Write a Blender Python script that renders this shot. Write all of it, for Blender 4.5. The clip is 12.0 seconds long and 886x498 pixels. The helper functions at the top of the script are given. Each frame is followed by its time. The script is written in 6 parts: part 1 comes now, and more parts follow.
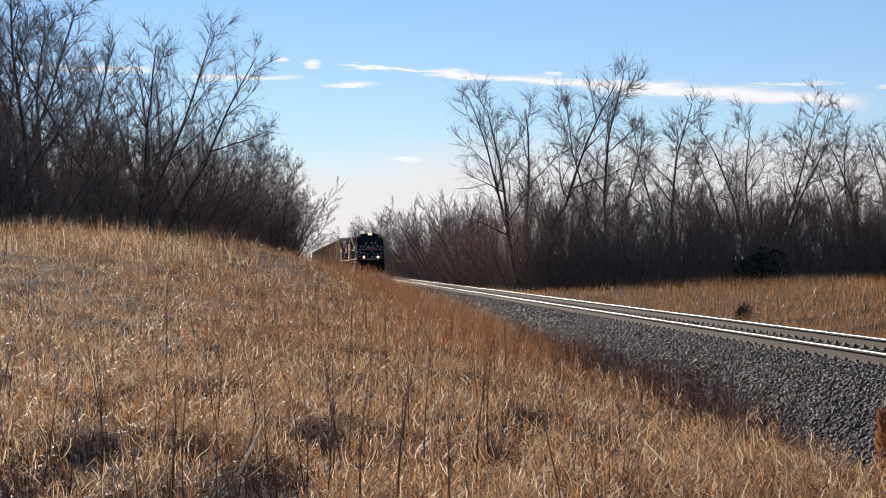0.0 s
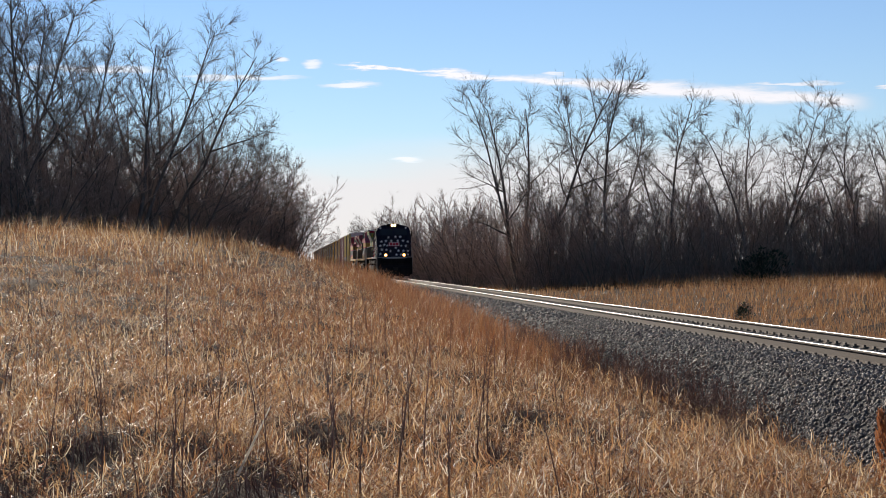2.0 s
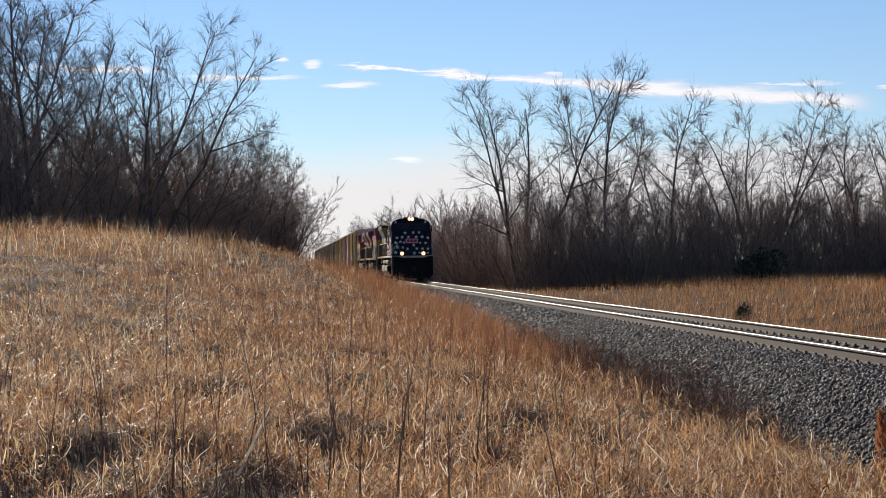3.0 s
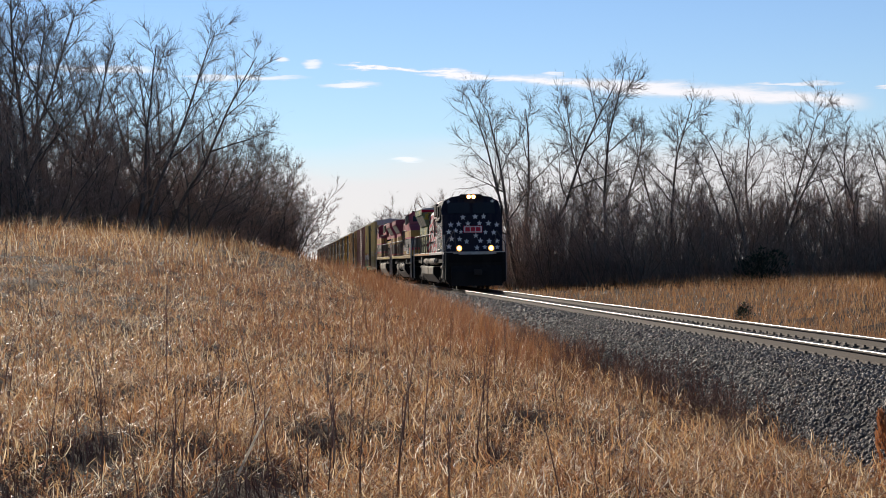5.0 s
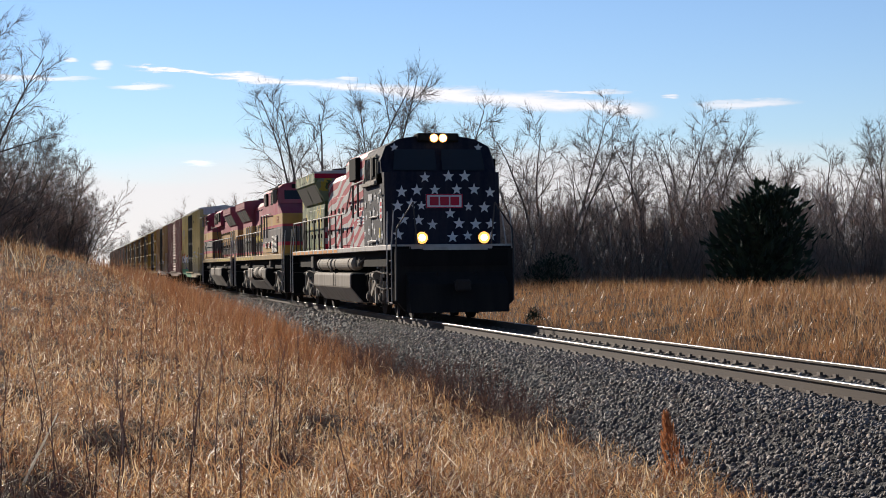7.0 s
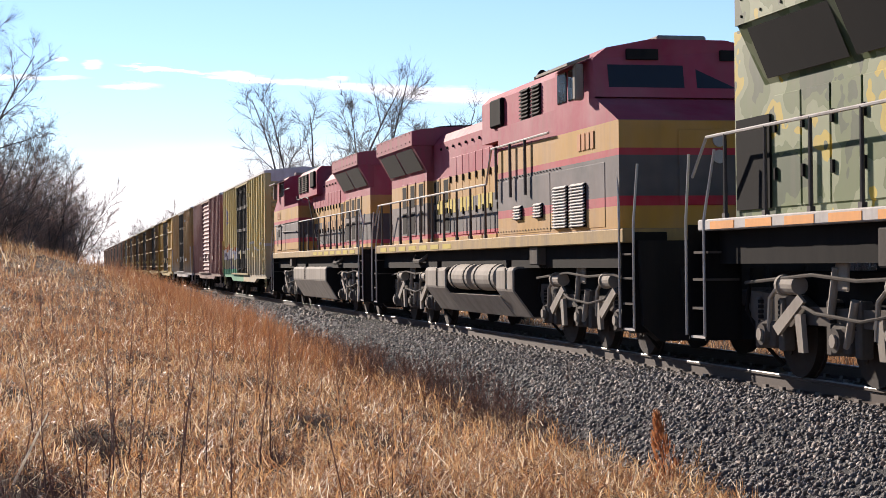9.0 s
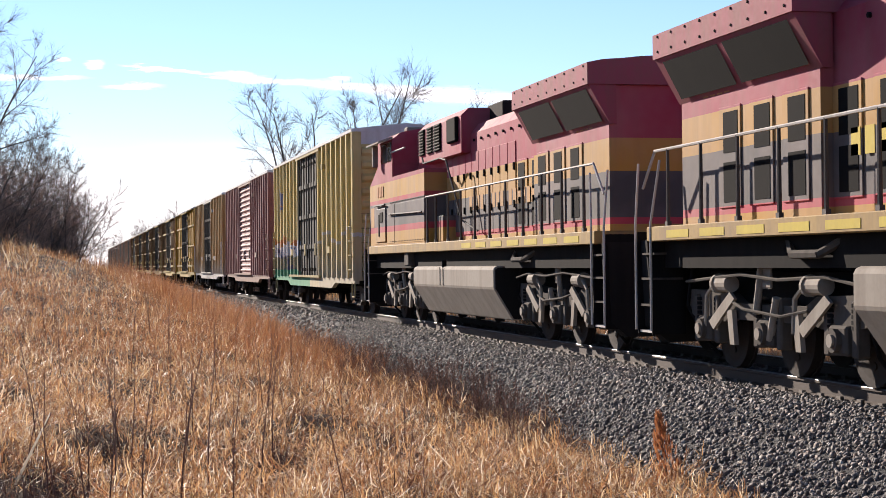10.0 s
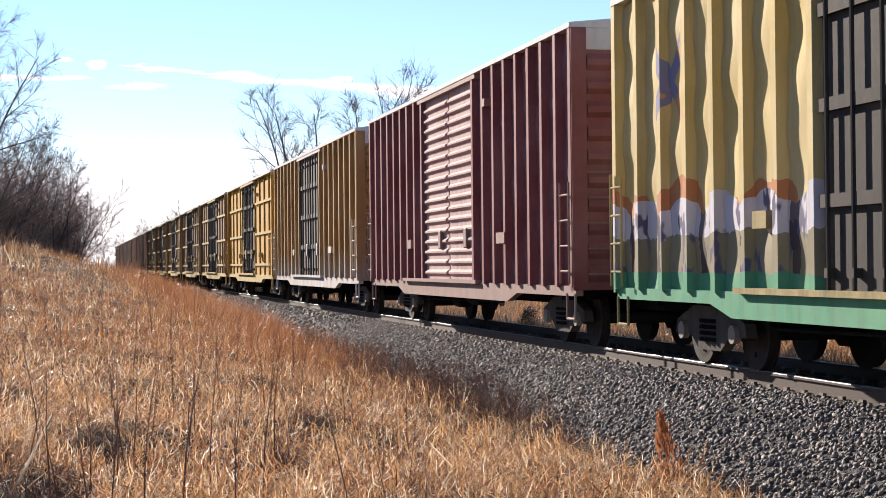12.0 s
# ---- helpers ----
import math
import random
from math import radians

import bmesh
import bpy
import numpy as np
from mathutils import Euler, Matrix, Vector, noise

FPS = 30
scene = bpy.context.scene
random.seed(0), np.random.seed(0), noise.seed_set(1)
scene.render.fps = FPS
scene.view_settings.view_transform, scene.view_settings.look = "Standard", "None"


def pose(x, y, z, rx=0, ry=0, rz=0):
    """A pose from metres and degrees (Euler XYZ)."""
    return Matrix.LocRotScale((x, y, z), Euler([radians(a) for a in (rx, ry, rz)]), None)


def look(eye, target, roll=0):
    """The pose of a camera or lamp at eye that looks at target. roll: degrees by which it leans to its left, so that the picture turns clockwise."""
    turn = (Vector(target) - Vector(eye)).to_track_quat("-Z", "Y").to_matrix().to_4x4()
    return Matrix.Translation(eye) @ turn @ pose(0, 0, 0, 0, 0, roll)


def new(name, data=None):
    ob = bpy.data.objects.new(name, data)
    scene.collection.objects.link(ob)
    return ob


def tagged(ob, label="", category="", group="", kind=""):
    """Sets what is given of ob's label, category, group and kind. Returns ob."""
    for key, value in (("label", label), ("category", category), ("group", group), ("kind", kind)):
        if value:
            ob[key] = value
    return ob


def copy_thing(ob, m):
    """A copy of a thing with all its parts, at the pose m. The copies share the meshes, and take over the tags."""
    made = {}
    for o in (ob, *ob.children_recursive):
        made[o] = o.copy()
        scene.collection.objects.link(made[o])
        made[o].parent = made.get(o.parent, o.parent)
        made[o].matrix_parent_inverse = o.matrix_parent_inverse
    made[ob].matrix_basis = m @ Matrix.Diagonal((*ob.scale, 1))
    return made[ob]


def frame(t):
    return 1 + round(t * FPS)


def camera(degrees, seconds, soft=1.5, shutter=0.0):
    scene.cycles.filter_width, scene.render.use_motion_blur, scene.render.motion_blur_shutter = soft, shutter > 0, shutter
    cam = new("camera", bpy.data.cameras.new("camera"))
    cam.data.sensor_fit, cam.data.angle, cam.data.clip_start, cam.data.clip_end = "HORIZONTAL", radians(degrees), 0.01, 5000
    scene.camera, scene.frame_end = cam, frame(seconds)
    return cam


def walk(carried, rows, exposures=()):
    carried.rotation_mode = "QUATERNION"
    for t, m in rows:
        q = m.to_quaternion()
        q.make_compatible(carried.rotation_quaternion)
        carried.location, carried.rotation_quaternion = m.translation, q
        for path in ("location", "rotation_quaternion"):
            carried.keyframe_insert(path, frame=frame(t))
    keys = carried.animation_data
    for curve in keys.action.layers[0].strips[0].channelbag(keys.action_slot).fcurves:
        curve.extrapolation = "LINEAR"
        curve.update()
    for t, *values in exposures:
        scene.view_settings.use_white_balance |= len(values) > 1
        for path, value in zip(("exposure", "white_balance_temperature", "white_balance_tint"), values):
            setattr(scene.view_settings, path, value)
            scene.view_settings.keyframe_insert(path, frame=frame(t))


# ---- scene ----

# World: the track runs along +Y with its centre at x = 0 and the rail tops at z = 0.
# The train comes along -Y; the camera stands on the grassy bank beside it.
EYE = (-9.245, 0.0, 1.382)


def aim(yaw, pitch, roll):
    """Camera pose: yaw to the right of +Y, pitch up, roll to its left, in degrees."""
    y, p = radians(yaw), radians(pitch)
    way = Vector((math.sin(y) * math.cos(p), math.cos(y) * math.cos(p), math.sin(p)))
    return look(EYE, Vector(EYE) + way, roll)


cam = camera(29.34, 12.0, soft=0.9)
walk(cam, [
    (0.0, aim(5.207, 0.446, -0.684)),
    (6.4, aim(5.207, 0.446, -0.684)),
    (6.5, aim(5.22, 0.446, -0.684)),
    (6.6, aim(5.95, 0.46, -0.67)),
    (6.7, aim(9.02, 0.60, -0.62)),
    (6.8, aim(11.0, 0.58, -0.6)),
    (7.0, aim(12.2, 0.53, -0.59)),
    (7.4, aim(12.52, 0.51, -0.586)),
    (8.3, aim(12.545, 0.50, -0.586)),
    (9.0, aim(12.514, 0.51, -0.586)),
    (9.5, aim(12.484, 0.515, -0.586)),
    (10.0, aim(12.444, 0.515, -0.586)),
    (10.5, aim(12.414, 0.515, -0.586)),
    (11.0, aim(12.384, 0.515, -0.586)),
    (12.0, aim(12.374, 0.515, -0.586)),
], exposures=[(0.0, 0.3, 6500, 11), (6.2, 0.3, 6500, 11), (6.7, 0.3, 6500, 11), (7.6, 0.66, 6500, 14), (8.3, 0.78, 6500, 16), (9.0, 0.86, 6500, 16), (10.0, 0.92, 6500, 16), (12.0, 1.0, 6500, 16)])

# ---------------------------------------------------------------- sky and sun
SUN_AZ, SUN_EL = 19.0, 20.0   # the sun stands to the left of +Y, behind the train
world = bpy.data.worlds.new("world")
scene.world = world
world.use_nodes = True
wn, wl = world.node_tree.nodes, world.node_tree.links
for n in list(wn):
    wn.remove(n)


def wnode(kind, **values):
    n = wn.new(kind)
    for k, v in values.items():
        n.inputs[k].default_value = v
    return n


def wmath(op, a, b=None, clamp=False):
    n = wn.new("ShaderNodeMath")
    n.operation, n.use_clamp = op, clamp
    for i, v in enumerate((a, b)):
        if v is None:
            continue
        if isinstance(v, (int, float)):
            n.inputs[i].default_value = v
        else:
            wl.new(v, n.inputs[i])
    return n.outputs[0]


def wsmooth(v, lo, hi):
    n = wn.new("ShaderNodeMapRange")
    n.interpolation_type = "SMOOTHSTEP"
    wl.new(v, n.inputs["Value"])
    n.inputs["From Min"].default_value, n.inputs["From Max"].default_value = lo, hi
    return n.outputs["Result"]


sky = wn.new("ShaderNodeTexSky")
sky.sky_type, sky.sun_disc = "NISHITA", False
sky.sun_elevation, sky.sun_rotation = radians(SUN_EL), radians(-SUN_AZ)
sky.air_density, sky.dust_density, sky.ozone_density = 1.0, 0.0, 2.5
coord = wn.new("ShaderNodeTexCoord")
split = wn.new("ShaderNodeSeparateXYZ")
wl.new(coord.outputs["Generated"], split.inputs[0])
az = wmath("MULTIPLY", wmath("ARCTAN2", split.outputs["X"], split.outputs["Y"]), 57.2958)
el = wmath("MULTIPLY", wmath("ARCSINE", split.outputs["Z"]), 57.2958)
flat = wn.new("ShaderNodeCombineXYZ")
wl.new(wmath("MULTIPLY", az, 0.22), flat.inputs[0])
wl.new(wmath("MULTIPLY", el, 1.5), flat.inputs[1])
puffs = wnode("ShaderNodeTexNoise", Scale=2.2, Detail=6.0, Roughness=0.65)
wl.new(flat.outputs[0], puffs.inputs["Vector"])
wide = wnode("ShaderNodeTexNoise", Scale=0.32, Detail=3.0, Roughness=0.5)
wl.new(flat.outputs[0], wide.inputs["Vector"])
# a long thin streak of cloud that thickens to the right
line = wmath("SUBTRACT", el, wmath("SUBTRACT", 6.86, wmath("MULTIPLY", az, 0.092)))
line = wmath("ADD", line, wmath("MULTIPLY", wmath("SUBTRACT", puffs.outputs["Fac"], 0.5), 0.7))
thick = wmath("ADD", 0.06, wmath("MULTIPLY", wsmooth(az, 2.0, 15.0), 0.21))
off = wmath("DIVIDE", wmath("ABSOLUTE", line), thick)
streak = wmath("MULTIPLY", wmath("SUBTRACT", 1.0, wsmooth(off, 0.1, 1.4)), wsmooth(az, 1.4, 2.4))
streak = wmath("MULTIPLY", streak, wmath("SUBTRACT", 1.0, wsmooth(az, 18.4, 19.8)))


def puff(at_az, at_el, wide_, tall_):
    """A small lens-shaped scrap of cloud."""
    u = wmath("DIVIDE", wmath("SUBTRACT", az, at_az), wide_)
    v = wmath("DIVIDE", wmath("ADD", wmath("SUBTRACT", el, at_el), wmath("MULTIPLY", wmath("SUBTRACT", puffs.outputs["Fac"], 0.5), 0.6)), tall_)
    q = wmath("ADD", wmath("MULTIPLY", u, u), wmath("MULTIPLY", v, v))
    return wmath("SUBTRACT", 1.0, wsmooth(q, 0.0, 1.5))


# scraps beside it
wisp = 0.0
for scrap in ((-1.6, 6.28, 2.2, 0.09), (2.1, 6.02, 1.0, 0.1), (-0.15, 6.86, 0.25, 0.08), (0.85, 6.76, 0.35, 0.13), (9.0, 6.28, 0.4, 0.07), (17.0, 5.75, 1.6, 0.07), (19.9, 5.5, 0.3, 0.06), (4.0, 3.5, 0.6, 0.08), (-6.5, 6.5, 2.6, 0.12), (22.4, 5.25, 1.7, 0.16)):
    wisp = wmath("MAXIMUM", puff(*scrap), wisp)
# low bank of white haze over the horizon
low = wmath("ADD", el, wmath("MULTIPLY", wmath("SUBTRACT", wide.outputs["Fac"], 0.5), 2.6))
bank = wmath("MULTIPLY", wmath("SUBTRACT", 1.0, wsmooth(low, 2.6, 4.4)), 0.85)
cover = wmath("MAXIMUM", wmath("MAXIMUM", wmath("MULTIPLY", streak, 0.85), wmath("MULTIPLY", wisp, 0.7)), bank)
tint = wn.new("ShaderNodeMix")
tint.data_type, tint.blend_type = "RGBA", "MULTIPLY"
tint.inputs[0].default_value = 1.0
wl.new(sky.outputs[0], tint.inputs[6])
tint.inputs[7].default_value = (0.92, 1.0, 1.22, 1)
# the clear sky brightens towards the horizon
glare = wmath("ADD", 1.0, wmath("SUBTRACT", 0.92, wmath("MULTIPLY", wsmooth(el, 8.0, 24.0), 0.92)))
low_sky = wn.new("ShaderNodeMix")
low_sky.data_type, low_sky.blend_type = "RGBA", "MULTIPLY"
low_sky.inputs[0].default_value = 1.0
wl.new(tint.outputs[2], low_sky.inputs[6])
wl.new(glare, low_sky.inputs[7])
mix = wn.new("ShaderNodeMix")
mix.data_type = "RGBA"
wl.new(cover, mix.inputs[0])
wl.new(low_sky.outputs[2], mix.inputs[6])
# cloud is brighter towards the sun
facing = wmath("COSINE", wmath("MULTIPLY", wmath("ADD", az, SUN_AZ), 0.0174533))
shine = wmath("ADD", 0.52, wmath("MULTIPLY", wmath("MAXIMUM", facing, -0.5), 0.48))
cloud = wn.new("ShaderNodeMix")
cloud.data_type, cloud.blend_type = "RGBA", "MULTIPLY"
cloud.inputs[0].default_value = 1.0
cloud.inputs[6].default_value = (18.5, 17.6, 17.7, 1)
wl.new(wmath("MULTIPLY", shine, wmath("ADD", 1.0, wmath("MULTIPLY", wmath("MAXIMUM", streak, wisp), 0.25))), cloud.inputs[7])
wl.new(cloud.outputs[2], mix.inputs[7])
back = wn.new("ShaderNodeBackground")
back.inputs["Strength"].default_value = 0.040
wl.new(mix.outputs[2], back.inputs["Color"])
world_out = wn.new("ShaderNodeOutputWorld")
wl.new(back.outputs[0], world_out.inputs[0])

sun = new("sun", bpy.data.lights.new("sun", "SUN"))
sun.data.energy, sun.data.angle, sun.data.color = 5.0, radians(0.55), (1.0, 0.90, 0.76)
a_, e_ = radians(SUN_AZ), radians(SUN_EL)
SUN_WAY = Vector((-math.sin(a_) * math.cos(e_), math.cos(a_) * math.cos(e_), math.sin(e_)))
sun.matrix_world = look(SUN_WAY * 60, (0, 0, 0))

# ---------------------------------------------------------------- materials


class Mat:
    """A small wrapper that makes node materials shorter to write."""

    def __init__(self, name):
        self.m = bpy.data.materials.new(name)
        self.m.use_nodes = True
        self.n, self.l = self.m.node_tree.nodes, self.m.node_tree.links
        self.b = self.n["Principled BSDF"]
        self.out = self.n["Material Output"]
        self.tc = self.n.new("ShaderNodeTexCoord")

    def put(self, socket, v):
        if hasattr(v, "links"):
            self.l.new(v, socket)
        elif isinstance(v, tuple) and len(v) == 3:
            socket.default_value = (*v, 1)
        else:
            socket.default_value = v

    def noise(self, scale, detail=4.0, rough=0.55, coord="Object", stretch=(1, 1, 1), warp=0.0):
        mp = self.n.new("ShaderNodeMapping")
        mp.inputs["Scale"].default_value = stretch
        self.l.new(self.tc.outputs[coord], mp.inputs[0])
        t = self.n.new("ShaderNodeTexNoise")
        for k, v in (("Scale", scale), ("Detail", detail), ("Roughness", rough), ("Distortion", warp)):
            t.inputs[k].default_value = v
        self.l.new(mp.outputs[0], t.inputs["Vector"])
        return t.outputs["Fac"]

    def ramp(self, fac, stops, step=False):
        r = self.n.new("ShaderNodeValToRGB")
        self.l.new(fac, r.inputs[0])
        e = r.color_ramp.elements
        while len(e) < len(stops):
            e.new(0.5)
        for i, (p, c) in enumerate(stops):
            e[i].position = p
            e[i].color = (*c, 1) if isinstance(c, tuple) else (c, c, c, 1)
        if step:
            r.color_ramp.interpolation = "CONSTANT"
        return r.outputs[0]

    def mix(self, fac, a, b, mode="MIX"):
        x = self.n.new("ShaderNodeMix")
        x.data_type, x.blend_type = "RGBA", mode
        self.put(x.inputs[0], fac)
        self.put(x.inputs[6], a)
        self.put(x.inputs[7], b)
        return x.outputs[2]

    def math(self, op, a, b=0.0, clamp=False):
        x = self.n.new("ShaderNodeMath")
        x.operation, x.use_clamp = op, clamp
        self.put(x.inputs[0], a)
        self.put(x.inputs[1], b)
        return x.outputs[0]

    def xyz(self, coord="Object"):
        s = self.n.new("ShaderNodeSeparateXYZ")
        self.l.new(self.tc.outputs[coord], s.inputs[0])
        return s.outputs

    def island(self):
        return self.n.new("ShaderNodeNewGeometry").outputs["Random Per Island"]

    def each(self):
        return self.n.new("ShaderNodeObjectInfo").outputs["Random"]

    def bump(self, height, strength=0.3, dist=0.02):
        b = self.n.new("ShaderNodeBump")
        b.inputs["Strength"].default_value, b.inputs["Distance"].default_value = strength, dist
        self.l.new(height, b.inputs["Height"])
        self.l.new(b.outputs[0], self.b.inputs["Normal"])
        return self

    def set(self, color=None, rough=None, metal=None, spec=None):
        for k, v in (("Base Color", color), ("Roughness", rough), ("Metallic", metal), ("Specular IOR Level", spec)):
            if v is not None:
                self.put(self.b.inputs[k], v)
        return self

    def leafy(self, color, share=0.5):
        """Thin dry plant matter: the light passes through in part."""
        t = self.n.new("ShaderNodeBsdfTranslucent")
        self.put(t.inputs[0], color)
        x = self.n.new("ShaderNodeMixShader")
        x.inputs[0].default_value = share
        self.l.new(self.b.outputs[0], x.inputs[1])
        self.l.new(t.outputs[0], x.inputs[2])
        self.l.new(x.outputs[0], self.out.inputs[0])
        return self


def painted(name, color, rough=0.5, dirt=0.35, dirt_color=(0.16, 0.12, 0.09), metal=0.0):
    """Weathered railway paint: streaked dirt, faded blotches."""
    k = Mat(name)
    streak = k.noise(1.0, 5, 0.6, stretch=(3.0, 3.0, 0.25))
    fine = k.noise(14.0, 4, 0.6)
    grime = k.math("MULTIPLY", k.ramp(streak, [(0.42, 0.0), (0.72, 1.0)]), dirt)
    c = k.mix(grime, color, dirt_color)
    c = k.mix(k.math("MULTIPLY", k.ramp(fine, [(0.45, 0.0), (0.75, 1.0)]), 0.25 * dirt + 0.04), c, dirt_color)
    k.set(c, k.math("ADD", rough + 0.12, k.math("MULTIPLY", fine, 0.2)), metal, 0.16)
    k.bump(fine, 0.08, 0.01)
    return k.m


def glow(name, color, strength):
    k = Mat(name)
    e = k.n.new("ShaderNodeEmission")
    e.inputs[0].default_value, e.inputs[1].default_value = (*color, 1), strength
    k.l.new(e.outputs[0], k.out.inputs[0])
    return k.m


# soil and thatch under the grass
k = Mat("thatch")
patch = k.noise(0.25, 4)
fibre = k.noise(9.0, 6, 0.7, stretch=(1, 0.35, 1))
c = k.ramp(patch, [(0.3, (0.045, 0.028, 0.02)), (0.55, (0.085, 0.052, 0.034)), (0.75, (0.13, 0.085, 0.05))])
c = k.mix(k.ramp(fibre, [(0.35, 0.0), (0.7, 1.0)]), k.mix(1.0, c, (0.45, 0.42, 0.4), "MULTIPLY"), c)
k.set(c, 0.95, spec=0.1).bump(fibre, 0.8, 0.06)
M_THATCH = k.m

k = Mat("ballast_bed")
stone = k.noise(22.0, 3, 0.6)
c = k.ramp(stone, [(0.3, (0.02, 0.02, 0.021)), (0.5, (0.055, 0.054, 0.055)), (0.72, (0.14, 0.137, 0.135))])
k.set(c, 0.9, spec=0.2).bump(stone, 1.0, 0.06)
M_BED = k.m

k = Mat("ballast_stone")
isl = k.island()
c = k.ramp(isl, [(0.0, (0.045, 0.041, 0.039)), (0.4, (0.12, 0.11, 0.104)), (0.7, (0.21, 0.193, 0.18)), (0.88, (0.26, 0.20, 0.16)), (1.0, (0.46, 0.43, 0.39))])
c = k.mix(k.math("MULTIPLY", k.noise(40, 3), 0.5), c, (0.12, 0.11, 0.11))
k.set(c, 0.75, spec=0.35)
M_STONE = k.m

k = Mat("rail_side")
c = k.mix(k.noise(3.0, 5, 0.6, stretch=(1, 0.2, 1)), (0.035, 0.024, 0.019), (0.075, 0.05, 0.037))
k.set(c, 0.75, 0.3)
M_RAIL = k.m
k = Mat("rail_head")
k.set((0.30, 0.285, 0.27), k.math("ADD", 0.42, k.math("MULTIPLY", k.noise(6, 3, 0.5, stretch=(1, 0.1, 1)), 0.18)), 1.0)
M_HEAD = k.m
k = Mat("tie_wood")
g = k.noise(6.0, 6, 0.65, stretch=(0.4, 3, 3))
c = k.ramp(g, [(0.3, (0.10, 0.08, 0.065)), (0.7, (0.30, 0.26, 0.22))])
c = k.mix(k.math("MULTIPLY", k.each(), 0.5), c, (0.12, 0.09, 0.07))
k.set(c, 0.9).bump(g, 0.5, 0.01)
M_TIE = k.m
k = Mat("clip_steel")
k.set(k.mix(k.noise(9, 3), (0.09, 0.065, 0.05), (0.20, 0.175, 0.15)), 0.7, 0.3)
M_CLIP = k.m


def straw(name, stops, share=0.5, rust=0.0):
    k = Mat(name)
    own = k.ramp(k.island(), stops)
    area = k.noise(0.16, 3, 0.5)
    small = k.noise(0.9, 3, 0.6)
    c = k.mix(k.math("MULTIPLY", k.ramp(area, [(0.42, 0.0), (0.62, 1.0)]), 0.28), own, (0.40, 0.185, 0.08))
    c = k.mix(k.math("MULTIPLY", k.ramp(small, [(0.5, 0.0), (0.75, 1.0)]), 0.4), c, (0.50, 0.40, 0.26))
    if rust:
        c = k.mix(rust, c, (0.36, 0.115, 0.045))
    k.set(c, 0.45, spec=0.36).leafy(c, share)
    return k.m


STRAWS = [(0.0, (0.08, 0.036, 0.026)), (0.28, (0.26, 0.10, 0.056)), (0.52, (0.50, 0.235, 0.112)), (0.78, (0.68, 0.42, 0.22)), (0.89, (0.78, 0.62, 0.42)), (1.0, (0.93, 0.83, 0.67))]
M_STRAW = straw("dry_grass", STRAWS, 0.42)
M_LEAF = straw("curled_leaf", [(0.0, (0.16, 0.075, 0.04)), (0.35, (0.40, 0.20, 0.09)), (0.7, (0.66, 0.42, 0.20)), (0.9, (0.82, 0.66, 0.44)), (1.0, (0.95, 0.86, 0.72))], 0.5)
M_RUST = straw("rust_grass", [(0.0, (0.13, 0.06, 0.035)), (0.4, (0.28, 0.13, 0.065)), (0.75, (0.42, 0.24, 0.115)), (1.0, (0.66, 0.48, 0.29))], 0.40, 0.35)
k = Mat("dead_stem")
c = k.ramp(k.island(), [(0.0, (0.075, 0.034, 0.028)), (0.6, (0.16, 0.078, 0.058)), (1.0, (0.29, 0.16, 0.12))])
k.set(c, 0.8)
M_STEM = k.m
k = Mat("red_weed")
c = k.ramp(k.island(), [(0.0, (0.30, 0.11, 0.045)), (1.0, (0.48, 0.22, 0.10))])
k.set(c, 0.7).leafy(c, 0.4)
M_REDWEED = k.m
k = Mat("pale_reed")
c = k.mix(k.noise(20, 3), (0.85, 0.80, 0.72), (0.7, 0.64, 0.54))
k.set(c, 0.5).leafy(c, 0.6)
M_REED = k.m
k = Mat("bark")
g = k.noise(5.0, 5, 0.65, stretch=(3, 3, 0.5))
c = k.ramp(g, [(0.3, (0.09, 0.075, 0.066)), (0.7, (0.21, 0.175, 0.15))])
k.set(c, 0.9).bump(g, 0.6, 0.03)
M_BARK = k.m
k = Mat("twig")
c = k.ramp(k.island(), [(0.0, (0.15, 0.118, 0.105)), (0.6, (0.26, 0.21, 0.18)), (1.0, (0.36, 0.29, 0.24))])
k.set(c, 0.9, spec=0.2)
M_TWIG = k.m
k = Mat("pale_twig")
c = k.ramp(k.island(), [(0.0, (0.16, 0.13, 0.11)), (1.0, (0.32, 0.26, 0.21))])
k.set(c, 0.85, spec=0.2)
M_PALE = k.m
k = Mat("brush_twig")
c = k.ramp(k.island(), [(0.0, (0.28, 0.20, 0.165)), (0.7, (0.44, 0.325, 0.265)), (1.0, (0.58, 0.43, 0.35))])
k.set(c, 0.95, spec=0.1)
M_BRUSH = k.m
k = Mat("cedar_leaf")
c = k.ramp(k.island(), [(0.0, (0.012, 0.022, 0.012)), (1.0, (0.035, 0.055, 0.025))])
k.set(c, 0.8)
M_CEDAR = k.m

# ---------------------------------------------------------------- mesh helpers


def part(name, bm, material, parent=None, label=""):
    """Links a bmesh as one mesh object under a thing or under a part."""
    me = bpy.data.meshes.new(name)
    bmesh.ops.recalc_face_normals(bm, faces=bm.faces)
    bm.to_mesh(me)
    bm.free()
    ob = new(name, me)
    for m in material if isinstance(material, (list, tuple)) else [material]:
        me.materials.append(m)
    if parent:
        ob.parent = parent
    return tagged(ob, label)


